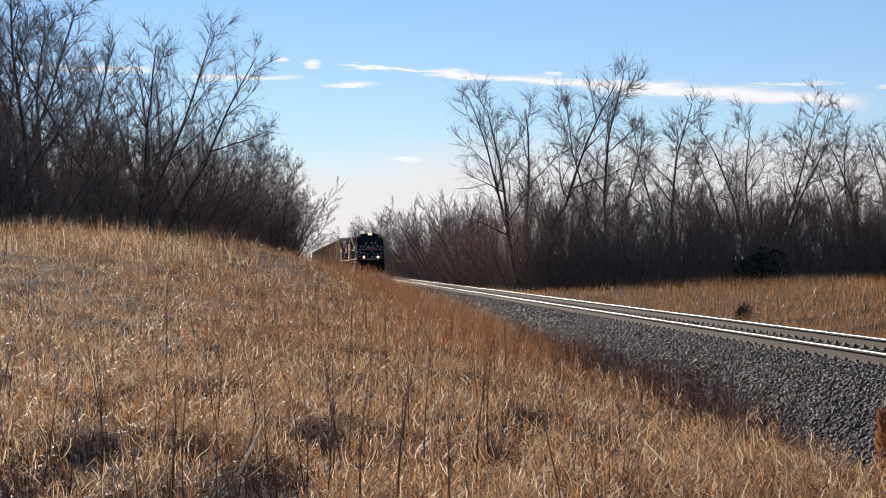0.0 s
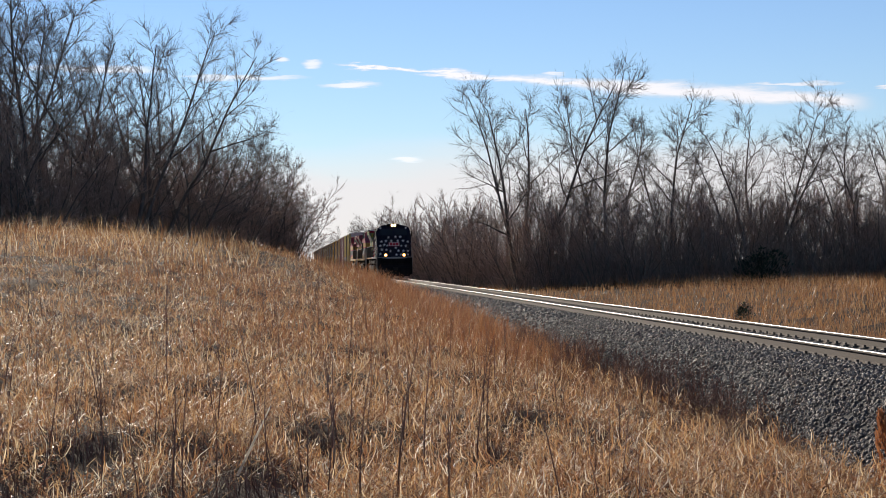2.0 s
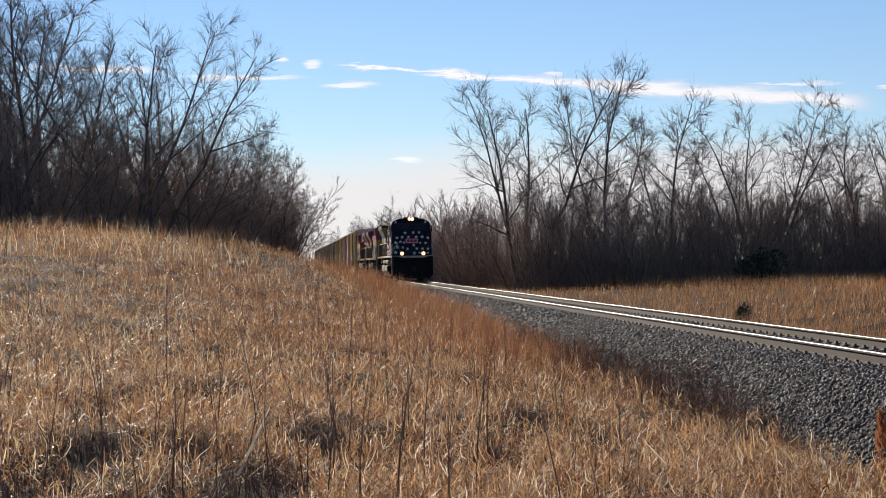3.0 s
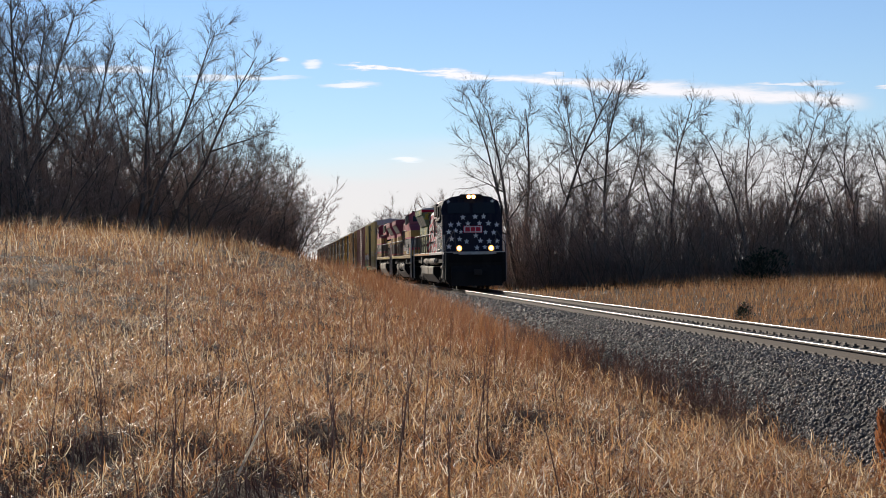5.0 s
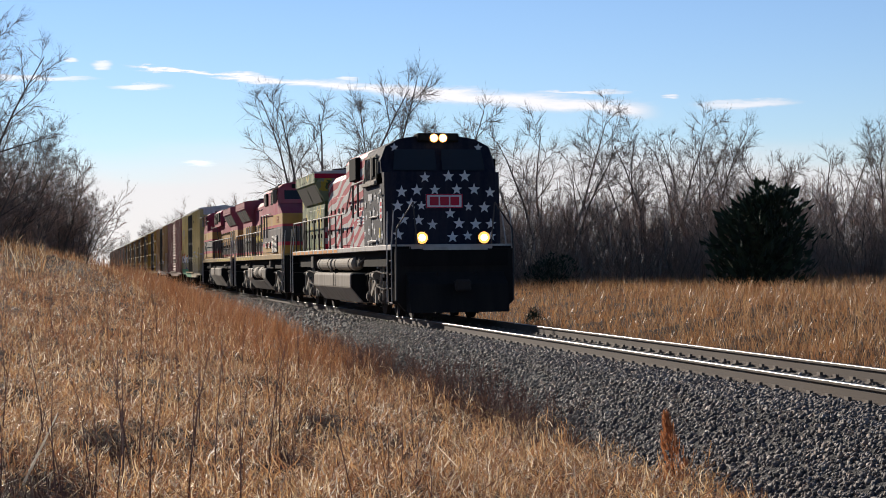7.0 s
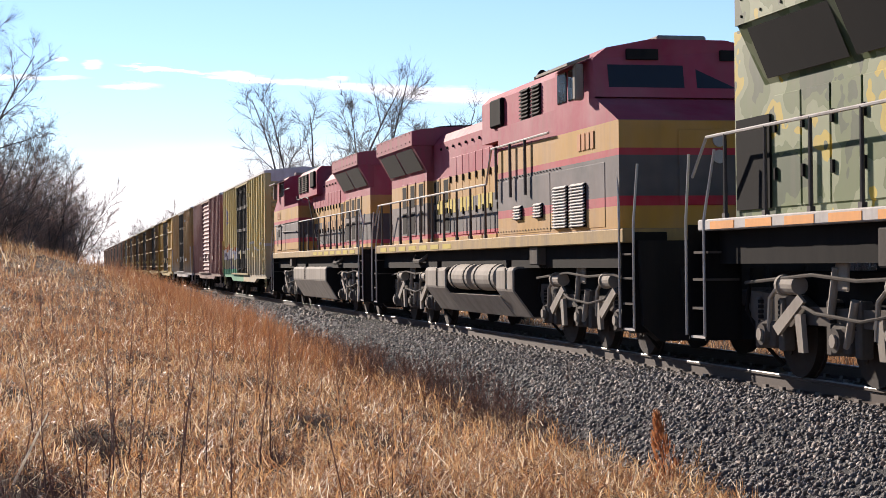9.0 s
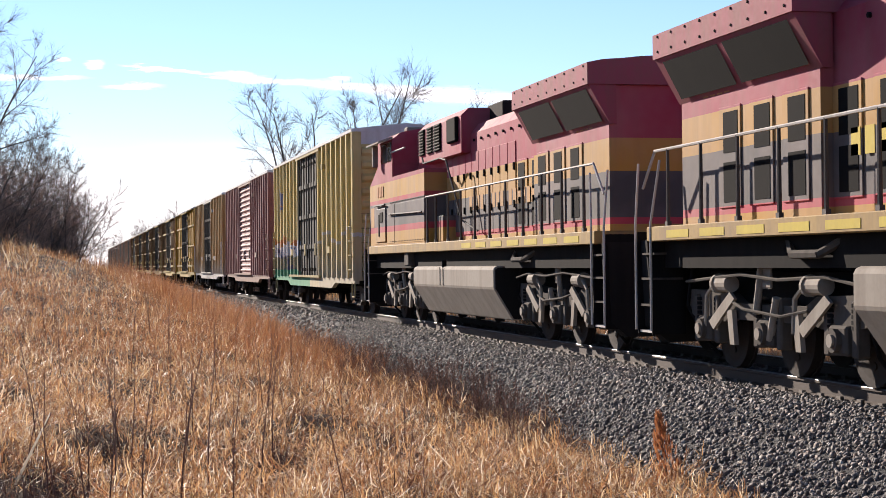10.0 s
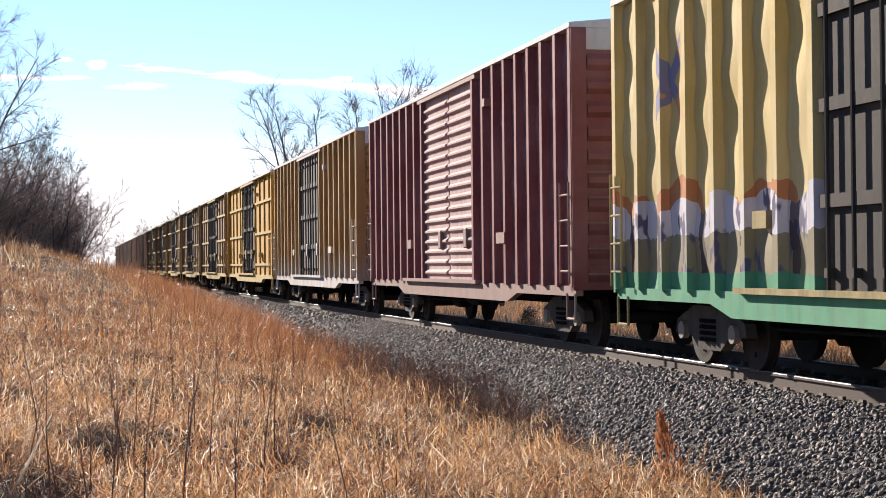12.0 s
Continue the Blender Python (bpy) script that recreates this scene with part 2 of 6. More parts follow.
def arrays(name, verts, faces, material, parent=None):
    """Links plain arrays of vertices and equal-sized faces as one mesh object."""
    me = bpy.data.meshes.new(name)
    verts, faces = np.asarray(verts, np.float32), np.asarray(faces, np.int32)
    me.vertices.add(len(verts))
    me.vertices.foreach_set("co", verts.ravel())
    me.loops.add(faces.size)
    me.loops.foreach_set("vertex_index", faces.ravel())
    me.polygons.add(len(faces))
    n = faces.shape[1]
    me.polygons.foreach_set("loop_start", np.arange(len(faces), dtype=np.int32) * n)
    me.polygons.foreach_set("loop_total", np.full(len(faces), n, np.int32))
    me.update(calc_edges=True)
    me.materials.append(material)
    ob = new(name, me)
    if parent:
        ob.parent = parent
    return ob


def box(bm, x0, x1, y0, y1, z0, z1, bevel=0.0):
    vs = [bm.verts.new((x, y, z)) for x in (x0, x1) for y in (y0, y1) for z in (z0, z1)]
    fs = [bm.faces.new([vs[i] for i in q]) for q in ((0, 1, 3, 2), (4, 6, 7, 5), (0, 4, 5, 1), (2, 3, 7, 6), (0, 2, 6, 4), (1, 5, 7, 3))]
    if bevel:
        bmesh.ops.bevel(bm, geom=list({e for f in fs for e in f.edges}), offset=bevel, segments=1, affect="EDGES", profile=0.5)
    return bm


def prism(bm, outline, lo, hi, axis="y"):
    """Extrudes an outline. axis y: outline in (x, z); axis x: in (y, z); axis z: in (x, y)."""
    def place(p, d):
        return {"y": (p[0], d, p[1]), "x": (d, p[0], p[1]), "z": (p[0], p[1], d)}[axis]
    a = [bm.verts.new(place(p, lo)) for p in outline]
    b = [bm.verts.new(place(p, hi)) for p in outline]
    bm.faces.new(a)
    bm.faces.new(b[::-1])
    for i in range(len(a)):
        j = (i + 1) % len(a)
        bm.faces.new((a[i], a[j], b[j], b[i]))
    return bm


def rod(bm, p, q, r, n=8, r2=None, caps=True):
    """A straight bar of round section from p to q."""
    p, q = Vector(p), Vector(q)
    d = (q - p).normalized()
    u = d.orthogonal().normalized()
    w = d.cross(u)
    r2 = r if r2 is None else r2
    rings = []
    for c, rr in ((p, r), (q, r2)):
        rings.append([bm.verts.new(c + (u * math.cos(t) + w * math.sin(t)) * rr) for t in (2 * math.pi * i / n for i in range(n))])
    for i in range(n):
        j = (i + 1) % n
        bm.faces.new((rings[0][i], rings[0][j], rings[1][j], rings[1][i]))
    if caps:
        bm.faces.new(rings[0][::-1])
        bm.faces.new(rings[1])
    return bm


def pipe(bm, pts, r, n=6):
    for p, q in zip(pts, pts[1:]):
        rod(bm, p, q, r, n)
    return bm


def thing(name, label, category, group="", kind=""):
    return tagged(new(name), label, category, group, kind)


def B():
    return bmesh.new()


def smooth(v, lo, hi):
    t = np.clip((np.asarray(v, float) - lo) / (hi - lo), 0, 1)
    return t * t * (3 - 2 * t)


# ---------------------------------------------------------------- ground and track
TOE = 3.15


def ground_z(x, y):
    """Height of the ground: a bank on the camera's side that rises with the distance, a low field on the other."""
    x, y = np.asarray(x, float), np.asarray(y, float)
    u = np.maximum(0, -x - TOE)
    near = 0.085 * np.minimum(u, 40)
    far = 4.5 * (1 - np.exp(-u / 6.5))
    k = smooth(y, 18, 100)
    left = -1.0 + near * (1 - k) + far * k
    v = np.maximum(0, x - TOE)
    right = -1.0 + 0.75 * smooth(v, 0, 16) + 0.25 * smooth(v, 16, 60)
    z = np.where(x < 0, left, right)
    ripple = 0.13 * np.sin(x * 1.3 + 0.5 * np.sin(y * 0.7)) * np.sin(y * 0.9 + x * 0.4) + 0.07 * np.sin(x * 2.9 + 1.1 * np.sin(y * 1.3)) * np.sin(y * 1.9 + 0.6 * x)
    return z + ripple * smooth(np.abs(x), TOE, TOE + 1.5)


def grid_sheet(name, xs, ys, material):
    X, Y = np.meshgrid(xs, ys)
    Z = ground_z(X, Y)
    nx = len(xs)
    verts = np.stack([X.ravel(), Y.ravel(), Z.ravel()], 1)
    i = (np.arange(len(ys) - 1)[:, None] * nx + np.arange(nx - 1)[None, :]).ravel()
    return arrays(name, verts, np.stack([i, i + 1, i + nx + 1, i + nx], 1), material)


xs = np.concatenate([[-3000, -1200, -500, -220, -110], np.arange(-70, -30, 4), np.arange(-30, -3.2, 0.5), [-3.15, -2.4, 2.4, 3.15], np.arange(3.6, 30, 0.8), np.arange(30, 90, 6), [140, 300, 700, 1500, 3000]])
ys = np.concatenate([[-400, -100, -40], np.arange(-20, 60, 0.6), np.arange(60, 180, 3), np.arange(180, 420, 20), [500, 700, 1000, 1600, 2400, 3400]])
ground = grid_sheet("ground", xs, ys, M_THATCH)
for p in ground.data.polygons:
    p.use_smooth = True
tagged(ground, "dry winter prairie ground with brown thatch", "ground", kind="structure")

bm = B()
prism(bm, [(-3.3, -1.12), (-1.85, -0.22), (-1.4, -0.178), (-1.0, -0.178), (-0.9, -0.205), (0.9, -0.205), (1.0, -0.178), (1.4, -0.178), (1.85, -0.22), (3.3, -1.12), (2.5, -1.3), (-2.5, -1.3)], -60, 760, "y")
bed = part("ballast_bed", bm, M_BED, None)
tagged(bed, "grey crushed stone ballast bank under the track", "ballast", kind="structure")

STONE = np.array([(-1, -1, -1), (1, -1, -1), (1, 1, -1), (-1, 1, -1), (-1, -1, 1), (1, -1, 1), (1, 1, 1), (-1, 1, 1)], float)
STONE_Q = np.array([(0, 3, 2, 1), (4, 5, 6, 7), (0, 1, 5, 4), (1, 2, 6, 5), (2, 3, 7, 6), (3, 0, 4, 7)])
rng = np.random.default_rng(5)


def turns(n):
    """Random rotation matrices."""
    q = rng.normal(size=(n, 4))
    q /= np.linalg.norm(q, axis=1)[:, None]
    w, x, y, z = q.T
    return np.stack([1 - 2 * (y * y + z * z), 2 * (x * y - w * z), 2 * (x * z + w * y), 2 * (x * y + w * z), 1 - 2 * (x * x + z * z), 2 * (y * z - w * x),
                     2 * (x * z - w * y), 2 * (y * z + w * x), 1 - 2 * (x * x + y * y)], 1).reshape(n, 3, 3)


def stones(name, n, x0, x1, y0, y1, size, power=1.0):
    x = rng.uniform(x0, x1, n)
    y = y0 + (y1 - y0) * rng.random(n) ** power
    ax = np.abs(x)
    z = np.where(ax < 1.85, np.interp(ax, [0.85, 1.0, 1.4, 1.85], [-0.205, -0.178, -0.178, -0.22]), -0.22 - (ax - 1.85) * 0.62) + rng.uniform(-0.014, 0.014, n)
    z = np.maximum(z, ground_z(x, y) - 0.01)
    s = rng.uniform(0.6, 1.35, (n, 1, 1)) * size * 0.5
    v = STONE[None] * rng.uniform(0.45, 1.0, (n, 8, 3)) * rng.uniform(0.55, 1.0, (n, 1, 3)) * s
    v = np.einsum("nij,nkj->nki", turns(n), v) + np.stack([x, y, z], 1)[:, None]
    f = (STONE_Q[None] + (np.arange(n) * 8)[:, None, None]).reshape(-1, 4)
    return tagged(arrays(name, v.reshape(-1, 3), f, M_STONE), "loose angular grey ballast stones", "ballast", kind="stuff")


stones("ballast_stones", 44000, -3.7, -0.95, 11, 46, 0.057, 1.25)
stones("ballast_stones", 9000, -3.4, -0.95, 46, 120, 0.10)
stones("ballast_stones", 6000, -0.65, 1.9, 12, 70, 0.075)

# rails, ties and fastenings
track = thing("railway_track", "straight single railway track with worn steel rails", "railway track", kind="structure")
FOOT, WEB, HEAD, TALL = 0.076, 0.010, 0.037, 0.186
for side in (-1, 1):
    cx = side * 0.754
    bm = B()
    prism(bm, [(cx - FOOT, -TALL), (cx + FOOT, -TALL), (cx + FOOT, -TALL + 0.012), (cx + WEB, -TALL + 0.032), (cx + WEB, -0.046), (cx + HEAD, -0.036), (cx + HEAD, -0.008),
               (cx - HEAD, -0.008), (cx - HEAD, -0.036), (cx - WEB, -0.046), (cx - WEB, -TALL + 0.032), (cx - FOOT, -TALL + 0.012)], -60, 760, "y")
    rail = part("rail", bm, M_RAIL, track, "rust-brown steel rail with a bright running head")
    bm = B()
    prism(bm, [(cx - HEAD + 0.002, -0.008), (cx + HEAD - 0.002, -0.008), (cx + HEAD - 0.008, 0.0), (cx - HEAD + 0.008, 0.0)], -60, 760, "y")
    part("rail_head", bm, M_HEAD, rail, "bright worn running surface")

bm = B()
box(bm, -1.3, 1.3, -0.115, 0.115, -0.36, -0.19, 0.012)
tie0 = part("tie", bm, M_TIE, track)
tie0.location.y = 6.0
for i in range(1, 290):
    t = new("tie", tie0.data)
    t.parent = track
    t.location = (random.uniform(-0.03, 0.03), 6.0 + i * 0.5, random.uniform(-0.008, 0.006))
    t.rotation_euler.z = random.uniform(-0.015, 0.015)
bm = B()
for i in range(100):
    box(bm, -1.3, 1.3, 151 + i * 0.5 - 0.115, 151 + i * 0.5 + 0.115, -0.36, -0.19)
for i in range(28):
    box(bm, -1.3, 1.3, 5.5 - i * 0.5 - 0.115, 5.5 - i * 0.5 + 0.115, -0.36, -0.19)
tagged(part("tie_row", bm, M_TIE, track), kind="stuff")
bm = B()
for i in range(220):
    y = 6.0 + i * 0.5
    for cx in (-0.754, 0.754):
        box(bm, cx - 0.17, cx + 0.17, y - 0.09, y + 0.09, -0.192, -0.176)
        for dx in (-0.11, 0.11):
            box(bm, cx + dx - 0.022, cx + dx + 0.022, y - 0.05, y + 0.05, -0.18, -0.135)
tagged(part("rail_clips", bm, M_CLIP, track), "steel tie plates and clips", kind="stuff")

# ---------------------------------------------------------------- train paint
RED, GOLD, CHAR = (0.34, 0.034, 0.07), (0.46, 0.25, 0.05), (0.085, 0.083, 0.085)


def banded(name, bands, rough=0.42, dirt=0.3):
    """Paint in level bands: (height from which a colour starts, colour)."""
    k = Mat(name)
    z = k.math("DIVIDE", k.xyz()[2], 5.2)
    c = k.ramp(z, [(h / 5.2, c) for h, c in bands], True)
    streak = k.noise(1.0, 5, 0.6, stretch=(3.0, 3.0, 0.25))
    fade = k.noise(0.5, 4, 0.6)
    fine = k.noise(14.0, 4, 0.6)
    c = k.mix(k.math("MULTIPLY", k.ramp(fade, [(0.38, 0.0), (0.66, 1.0)]), 0.24), c, (0.55, 0.42, 0.40))
    c = k.mix(k.math("MULTIPLY", k.ramp(streak, [(0.45, 0.0), (0.75, 1.0)]), dirt), c, (0.15, 0.11, 0.085))
    k.set(c, k.math("ADD", rough + 0.2, k.math("MULTIPLY", fine, 0.2)), 0, 0.14).bump(fine, 0.06, 0.01)
    return k.m


M_BELLE = banded("red_gold_paint", [(0.0, CHAR), (1.86, GOLD), (2.18, (0.42, 0.03, 0.05)), (2.32, CHAR), (2.92, (0.42, 0.03, 0.05)), (3.02, GOLD), (3.42, RED)])
M_HOODBAND = banded("red_gold_hood_paint", [(0.0, GOLD), (1.96, (0.46, 0.05, 0.08)), (2.06, CHAR), (2.78, GOLD), (3.28, RED)])
M_REDROOF = painted("dark_red_paint", tuple(0.8 * v + 0.05 for v in RED), 0.55, 0.5)
M_DARK = painted("black_underframe", (0.010, 0.0095, 0.0095), 0.85, 0.5, (0.022, 0.019, 0.017))
M_DUSTY = painted("dusty_grey_steel", (0.31, 0.275, 0.23), 0.6, 0.5, (0.14, 0.11, 0.09))
M_TRUCK = painted("truck_steel", (0.105, 0.092, 0.08), 0.75, 0.6, (0.035, 0.03, 0.026))
M_WHEEL = painted("wheel_steel", (0.045, 0.038, 0.034), 0.55, 0.5, (0.04, 0.03, 0.025), 0.4)
M_GRILLE = painted("black_grille", (0.007, 0.007, 0.0075), 0.85, 0.3, (0.014, 0.013, 0.012))
M_BLACK = painted("black_paint", (0.014, 0.0135, 0.0135), 0.7, 0.3, (0.045, 0.036, 0.03))
M_RAILING = painted("railing_paint", (0.06, 0.055, 0.055), 0.5, 0.4, (0.18, 0.15, 0.13))
M_TRIMGOLD = painted("gold_emblem", (0.50, 0.27, 0.10), 0.5, 0.4)
M_LIGHTBAR = painted("pale_sill_paint", (0.50, 0.47, 0.44), 0.5, 0.35)
M_NAVY = painted("navy_paint", (0.009, 0.012, 0.026), 0.6, 0.22, (0.12, 0.10, 0.10))
M_STARW = painted("white_paint", (0.74, 0.74, 0.74), 0.5, 0.2)
M_YELLOWBAR = painted("yellow_letter_paint", (0.56, 0.43, 0.06), 0.5, 0.2)
M_SIGNRED = painted("sign_red", (0.55, 0.03, 0.06), 0.5, 0.15)
M_REFLECT = painted("orange_reflector", (0.75, 0.32, 0.08), 0.4, 0.2)
k = Mat("window_glass")
k.set((0.03, 0.035, 0.04), 0.06, 0.0, 0.9)
M_GLASS = k.m
M_LAMP = glow("headlamp_glow", (1.0, 0.66, 0.27), 14.0)
# the lamps' orange halo, put into glowing discs around them
M_HALO = glow("lamp_halo_glow", (1.0, 0.42, 0.10), 1.6)

k = Mat("flag_stripes")
p = k.xyz()
wave = k.math("MULTIPLY", k.math("SINE", k.math("ADD", k.math("MULTIPLY", p[1], 2.3), k.math("MULTIPLY", p[2], 0.8))), 0.085)
h = k.math("ADD", k.math("ADD", p[2], k.math("MULTIPLY", p[1], 0.21)), wave)
s = k.math("FRACT", k.math("DIVIDE", h, 0.405))
c = k.mix(k.math("GREATER_THAN", s, 0.5), (0.44, 0.425, 0.415), (0.34, 0.007, 0.03))
camo = k.ramp(k.noise(1.1, 3, 0.5), [(0.0, (0.05, 0.075, 0.033)), (0.44, (0.115, 0.15, 0.06)), (0.52, (0.22, 0.25, 0.14)), (0.60, (0.46, 0.34, 0.05)), (0.66, (0.10, 0.12, 0.06))], True)
edge = k.math("ADD", p[1], k.math("MULTIPLY", k.math("SINE", k.math("MULTIPLY", p[2], 2.2)), 0.25))
c = k.mix(k.math("GREATER_THAN", edge, 15.2), c, camo)
streak = k.noise(1.0, 5, 0.6, stretch=(3.0, 3.0, 0.25))
c = k.mix(k.math("MULTIPLY", k.ramp(streak, [(0.45, 0.0), (0.75, 1.0)]), 0.3), c, (0.18, 0.14, 0.12))
k.set(c, 0.65, 0, 0.15).bump(k.noise(12, 3), 0.06, 0.01)
M_FLAG = k.m

# ---------------------------------------------------------------- shared train parts
WHEELSETS = []   # (object, local pose, radius, sense of turning)


def wheelset(root, y, r, keyed=True, sense=1):
    bm = B()
    for sx in (-1, 1):
        rod(bm, (sx * 0.68, 0, 0), (sx * 0.715, 0, 0), r + 0.025, 28)
        rod(bm, (sx * 0.71, 0, 0), (sx * 0.815, 0, 0), r, 28)
        rod(bm, (sx * 0.815, 0, 0), (sx * 0.84, 0, 0), r * 0.82, 24, r * 0.35)
        for i in range(4):
            a = i * math.pi / 2
            rod(bm, (sx * 0.82, math.cos(a) * r * 0.55, math.sin(a) * r * 0.55), (sx * 0.845, math.cos(a) * r * 0.55, math.sin(a) * r * 0.55), r * 0.09, 8)
    rod(bm, (-1.0, 0, 0), (1.0, 0, 0), 0.09, 12)
    w = part("wheelset", bm, M_WHEEL, root, "steel wheels on an axle")
    w.location = (0, y, r)
    if keyed:
        WHEELSETS.append((w, y, r, sense))
    return w


def truck_six(root, cy, sense):
    """A three-axle locomotive truck."""
    r = 0.52
    for dy in (-1.95, 0.0, 1.95):
        wheelset(root, cy + dy, r, True, sense)
    for sx in (-1, 1):
        bm = B()
        prism(bm, [(cy - 2.75, 0.78), (cy - 2.6, 1.02), (cy - 1.3, 0.98), (cy - 1.0, 0.86), (cy + 1.0, 0.86), (cy + 1.3, 0.98), (cy + 2.6, 1.02), (cy + 2.75, 0.78),
                   (cy + 2.45, 0.66), (cy + 1.4, 0.62), (cy + 1.2, 0.66), (cy - 1.2, 0.66), (cy - 1.4, 0.62), (cy - 2.45, 0.66)], sx * 1.0, sx * 1.16, "x")
        frame_ = part("side_frame", bm, M_TRUCK, root, "dusty cast steel truck frame")
        for dy in (-1.95, 0.0, 1.95):
            bm = B()
            box(bm, sx * 1.02, sx * 1.24, cy + dy - 0.22, cy + dy + 0.22, 0.36, 0.68, 0.03)
            rod(bm, (sx * 1.24, cy + dy, 0.52), (sx * 1.30, cy + dy, 0.52), 0.13, 12)
            part("axle_box", bm, M_TRUCK, frame_)
            bm = B()
            for e in (-0.30, 0.30):
                for i in range(5):
                    rod(bm, (sx * 1.12, cy + dy + e, 0.64 + i * 0.06), (sx * 1.12, cy + dy + e, 0.68 + i * 0.06), 0.085, 10)
            part("spring", bm, M_DARK, frame_)
        for dy in (-1.35, 1.35):
            bm = B()
            rod(bm, (sx * 1.2, cy + dy - 0.28, 1.10), (sx * 1.2, cy + dy + 0.10, 1.10), 0.105, 14)
            rod(bm, (sx * 1.2, cy + dy + 0.10, 1.10), (sx * 1.2, cy + dy + 0.16, 1.10), 0.125, 14)
            part("brake_cylinder", bm, M_DUSTY, frame_, "pale dusty brake cylinder")
            bm = B()
            prism(bm, [(cy + dy - 0.5, 0.92), (cy + dy - 0.35, 1.0), (cy + dy + 0.35, 0.62), (cy + dy + 0.2, 0.52)], sx * 1.22, sx * 1.26, "x")
            pipe(bm, [(sx * 1.24, cy + dy + 0.2, 1.1), (sx * 1.24, cy + dy + 0.45, 0.95), (sx * 1.24, cy + dy + 0.5, 0.55)], 0.03)
            part("brake_lever", bm, M_DUSTY, frame_, "dusty brake rigging")
        bm = B()
        rod(bm, (sx * 1.22, cy - 0.35, 0.95), (sx * 1.22, cy - 0.15, 0.45), 0.05, 10)
        rod(bm, (sx * 1.22, cy + 0.1, 1.3), (sx * 1.22, cy + 0.25, 0.75), 0.045, 10)
        part("damper", bm, M_DUSTY, frame_)
        bm = B()
        box(bm, sx * 1.18, sx * 1.21, cy - 0.16, cy + 0.16, 1.05, 1.5, 0.02)
        part("bracket", bm, M_DUSTY, frame_)
        part("air_pipe", pipe(B(), [(sx * 1.25, cy - 2.5, 1.12), (sx * 1.25, cy - 1.7, 1.2), (sx * 1.27, cy - 0.5, 1.16), (sx * 1.27, cy + 0.6, 1.22), (sx * 1.25, cy + 2.5, 1.12)], 0.022), M_TRUCK, frame_)
        part("brake_pipe", pipe(B(), [(sx * 1.22, cy - 1.2, 0.82), (sx * 1.28, cy - 0.6, 0.74), (sx * 1.28, cy + 0.5, 0.80), (sx * 1.22, cy + 1.1, 0.9)], 0.02), M_TRUCK, frame_)
        for dy in (-2.55, 2.55):
            part("sand_hose", pipe(B(), [(sx * 1.15, cy + dy, 1.3), (sx * 1.2, cy + dy * 1.02, 0.8), (sx * 1.0, cy + dy * 0.97, 0.35), (sx * 0.8, cy + dy * 0.95, 0.12)], 0.024), M_DARK, frame_)
        for dy in (-1.95, 0.0, 1.95):
            for e in (-0.34, 0.34):
                part("pedestal", box(B(), sx * 1.04, sx * 1.2, cy + dy + e - 0.07, cy + dy + e + 0.07, 0.34, 0.95, 0.02), M_TRUCK, frame_)
            part("axle_cover", rod(B(), (sx * 1.30, cy + dy, 0.52), (sx * 1.33, cy + dy, 0.52), 0.075, 10), M_DUSTY, frame_)
        for dy in (-0.95, 1.0):
            part("brake_shoe", prism(B(), [(cy + dy - 0.12, 0.35), (cy + dy + 0.02, 0.35), (cy + dy + 0.12, 0.78), (cy + dy - 0.05, 0.78)], sx * 1.19, sx * 1.25, "x"), M_DUSTY, frame_, "dusty brake shoe hanger")
    bm = B()
    box(bm, -0.95, 0.95, cy - 2.4, cy + 2.4, 0.62, 1.25)
    part("truck_bolster", bm, M_DARK, root)


def steps(root, y, way, sx, z_top):
    """A flight of end steps with its side rails."""
    st = part("stair_well", box(B(), sx * 1.05, sx * 1.10, y - 0.27, y + 0.27, 0.40, z_top), M_DARK, root, "black end steps")
    for i, z in enumerate((0.42, 0.78, 1.14, 1.48)):
        part("tread", box(B(), sx * 1.10, sx * 1.53, y - 0.24 + way * 0.04 * i, y + 0.24 + way * 0.04 * i, z, z + 0.03), M_LIGHTBAR if i == 0 else M_TRUCK, st)
    for e in (-0.28, 0.28):
        part("stair_side", box(B(), sx * 1.10, sx * 1.54, y + e - 0.012, y + e + 0.012, 0.40, z_top), M_DARK, st)
    for e in (-0.31, 0.31):
        part("grab_rail", pipe(B(), [(sx * 1.56, y + e, 0.45), (sx * 1.56, y + e, 1.9), (sx * 1.5, y + e * 1.4 + way * 0.1, 2.75)], 0.018), M_LIGHTBAR, st, "pale grab rail")


def handrail(root, pts, posts, foot, bar=M_RAILING):
    """A side handrail through the given points, with posts down to the walkway."""
    hr = part("handrail", pipe(B(), pts, 0.021), M_LIGHTBAR, root, "pale pipe handrail")
    for x, y, z in posts:
        bm = B()
        rod(bm, (x, y, foot), (x, y, z), 0.028, 6, 0.022)
        box(bm, x - 0.03, x + 0.03, y - 0.045, y + 0.045, foot - 0.14, foot + 0.06)
        part("handrail_post", bm, bar, hr)


def coupler(root, y, way):
    bm = B()
    box(bm, -0.12, 0.12, min(y, y - way * 0.7), max(y, y - way * 0.7), 0.76, 0.98, 0.03)
    box(bm, -0.2, 0.2, min(y, y + way * 0.16), max(y, y + way * 0.16), 0.72, 1.02, 0.05)
    part("coupler", bm, M_WHEEL, root)


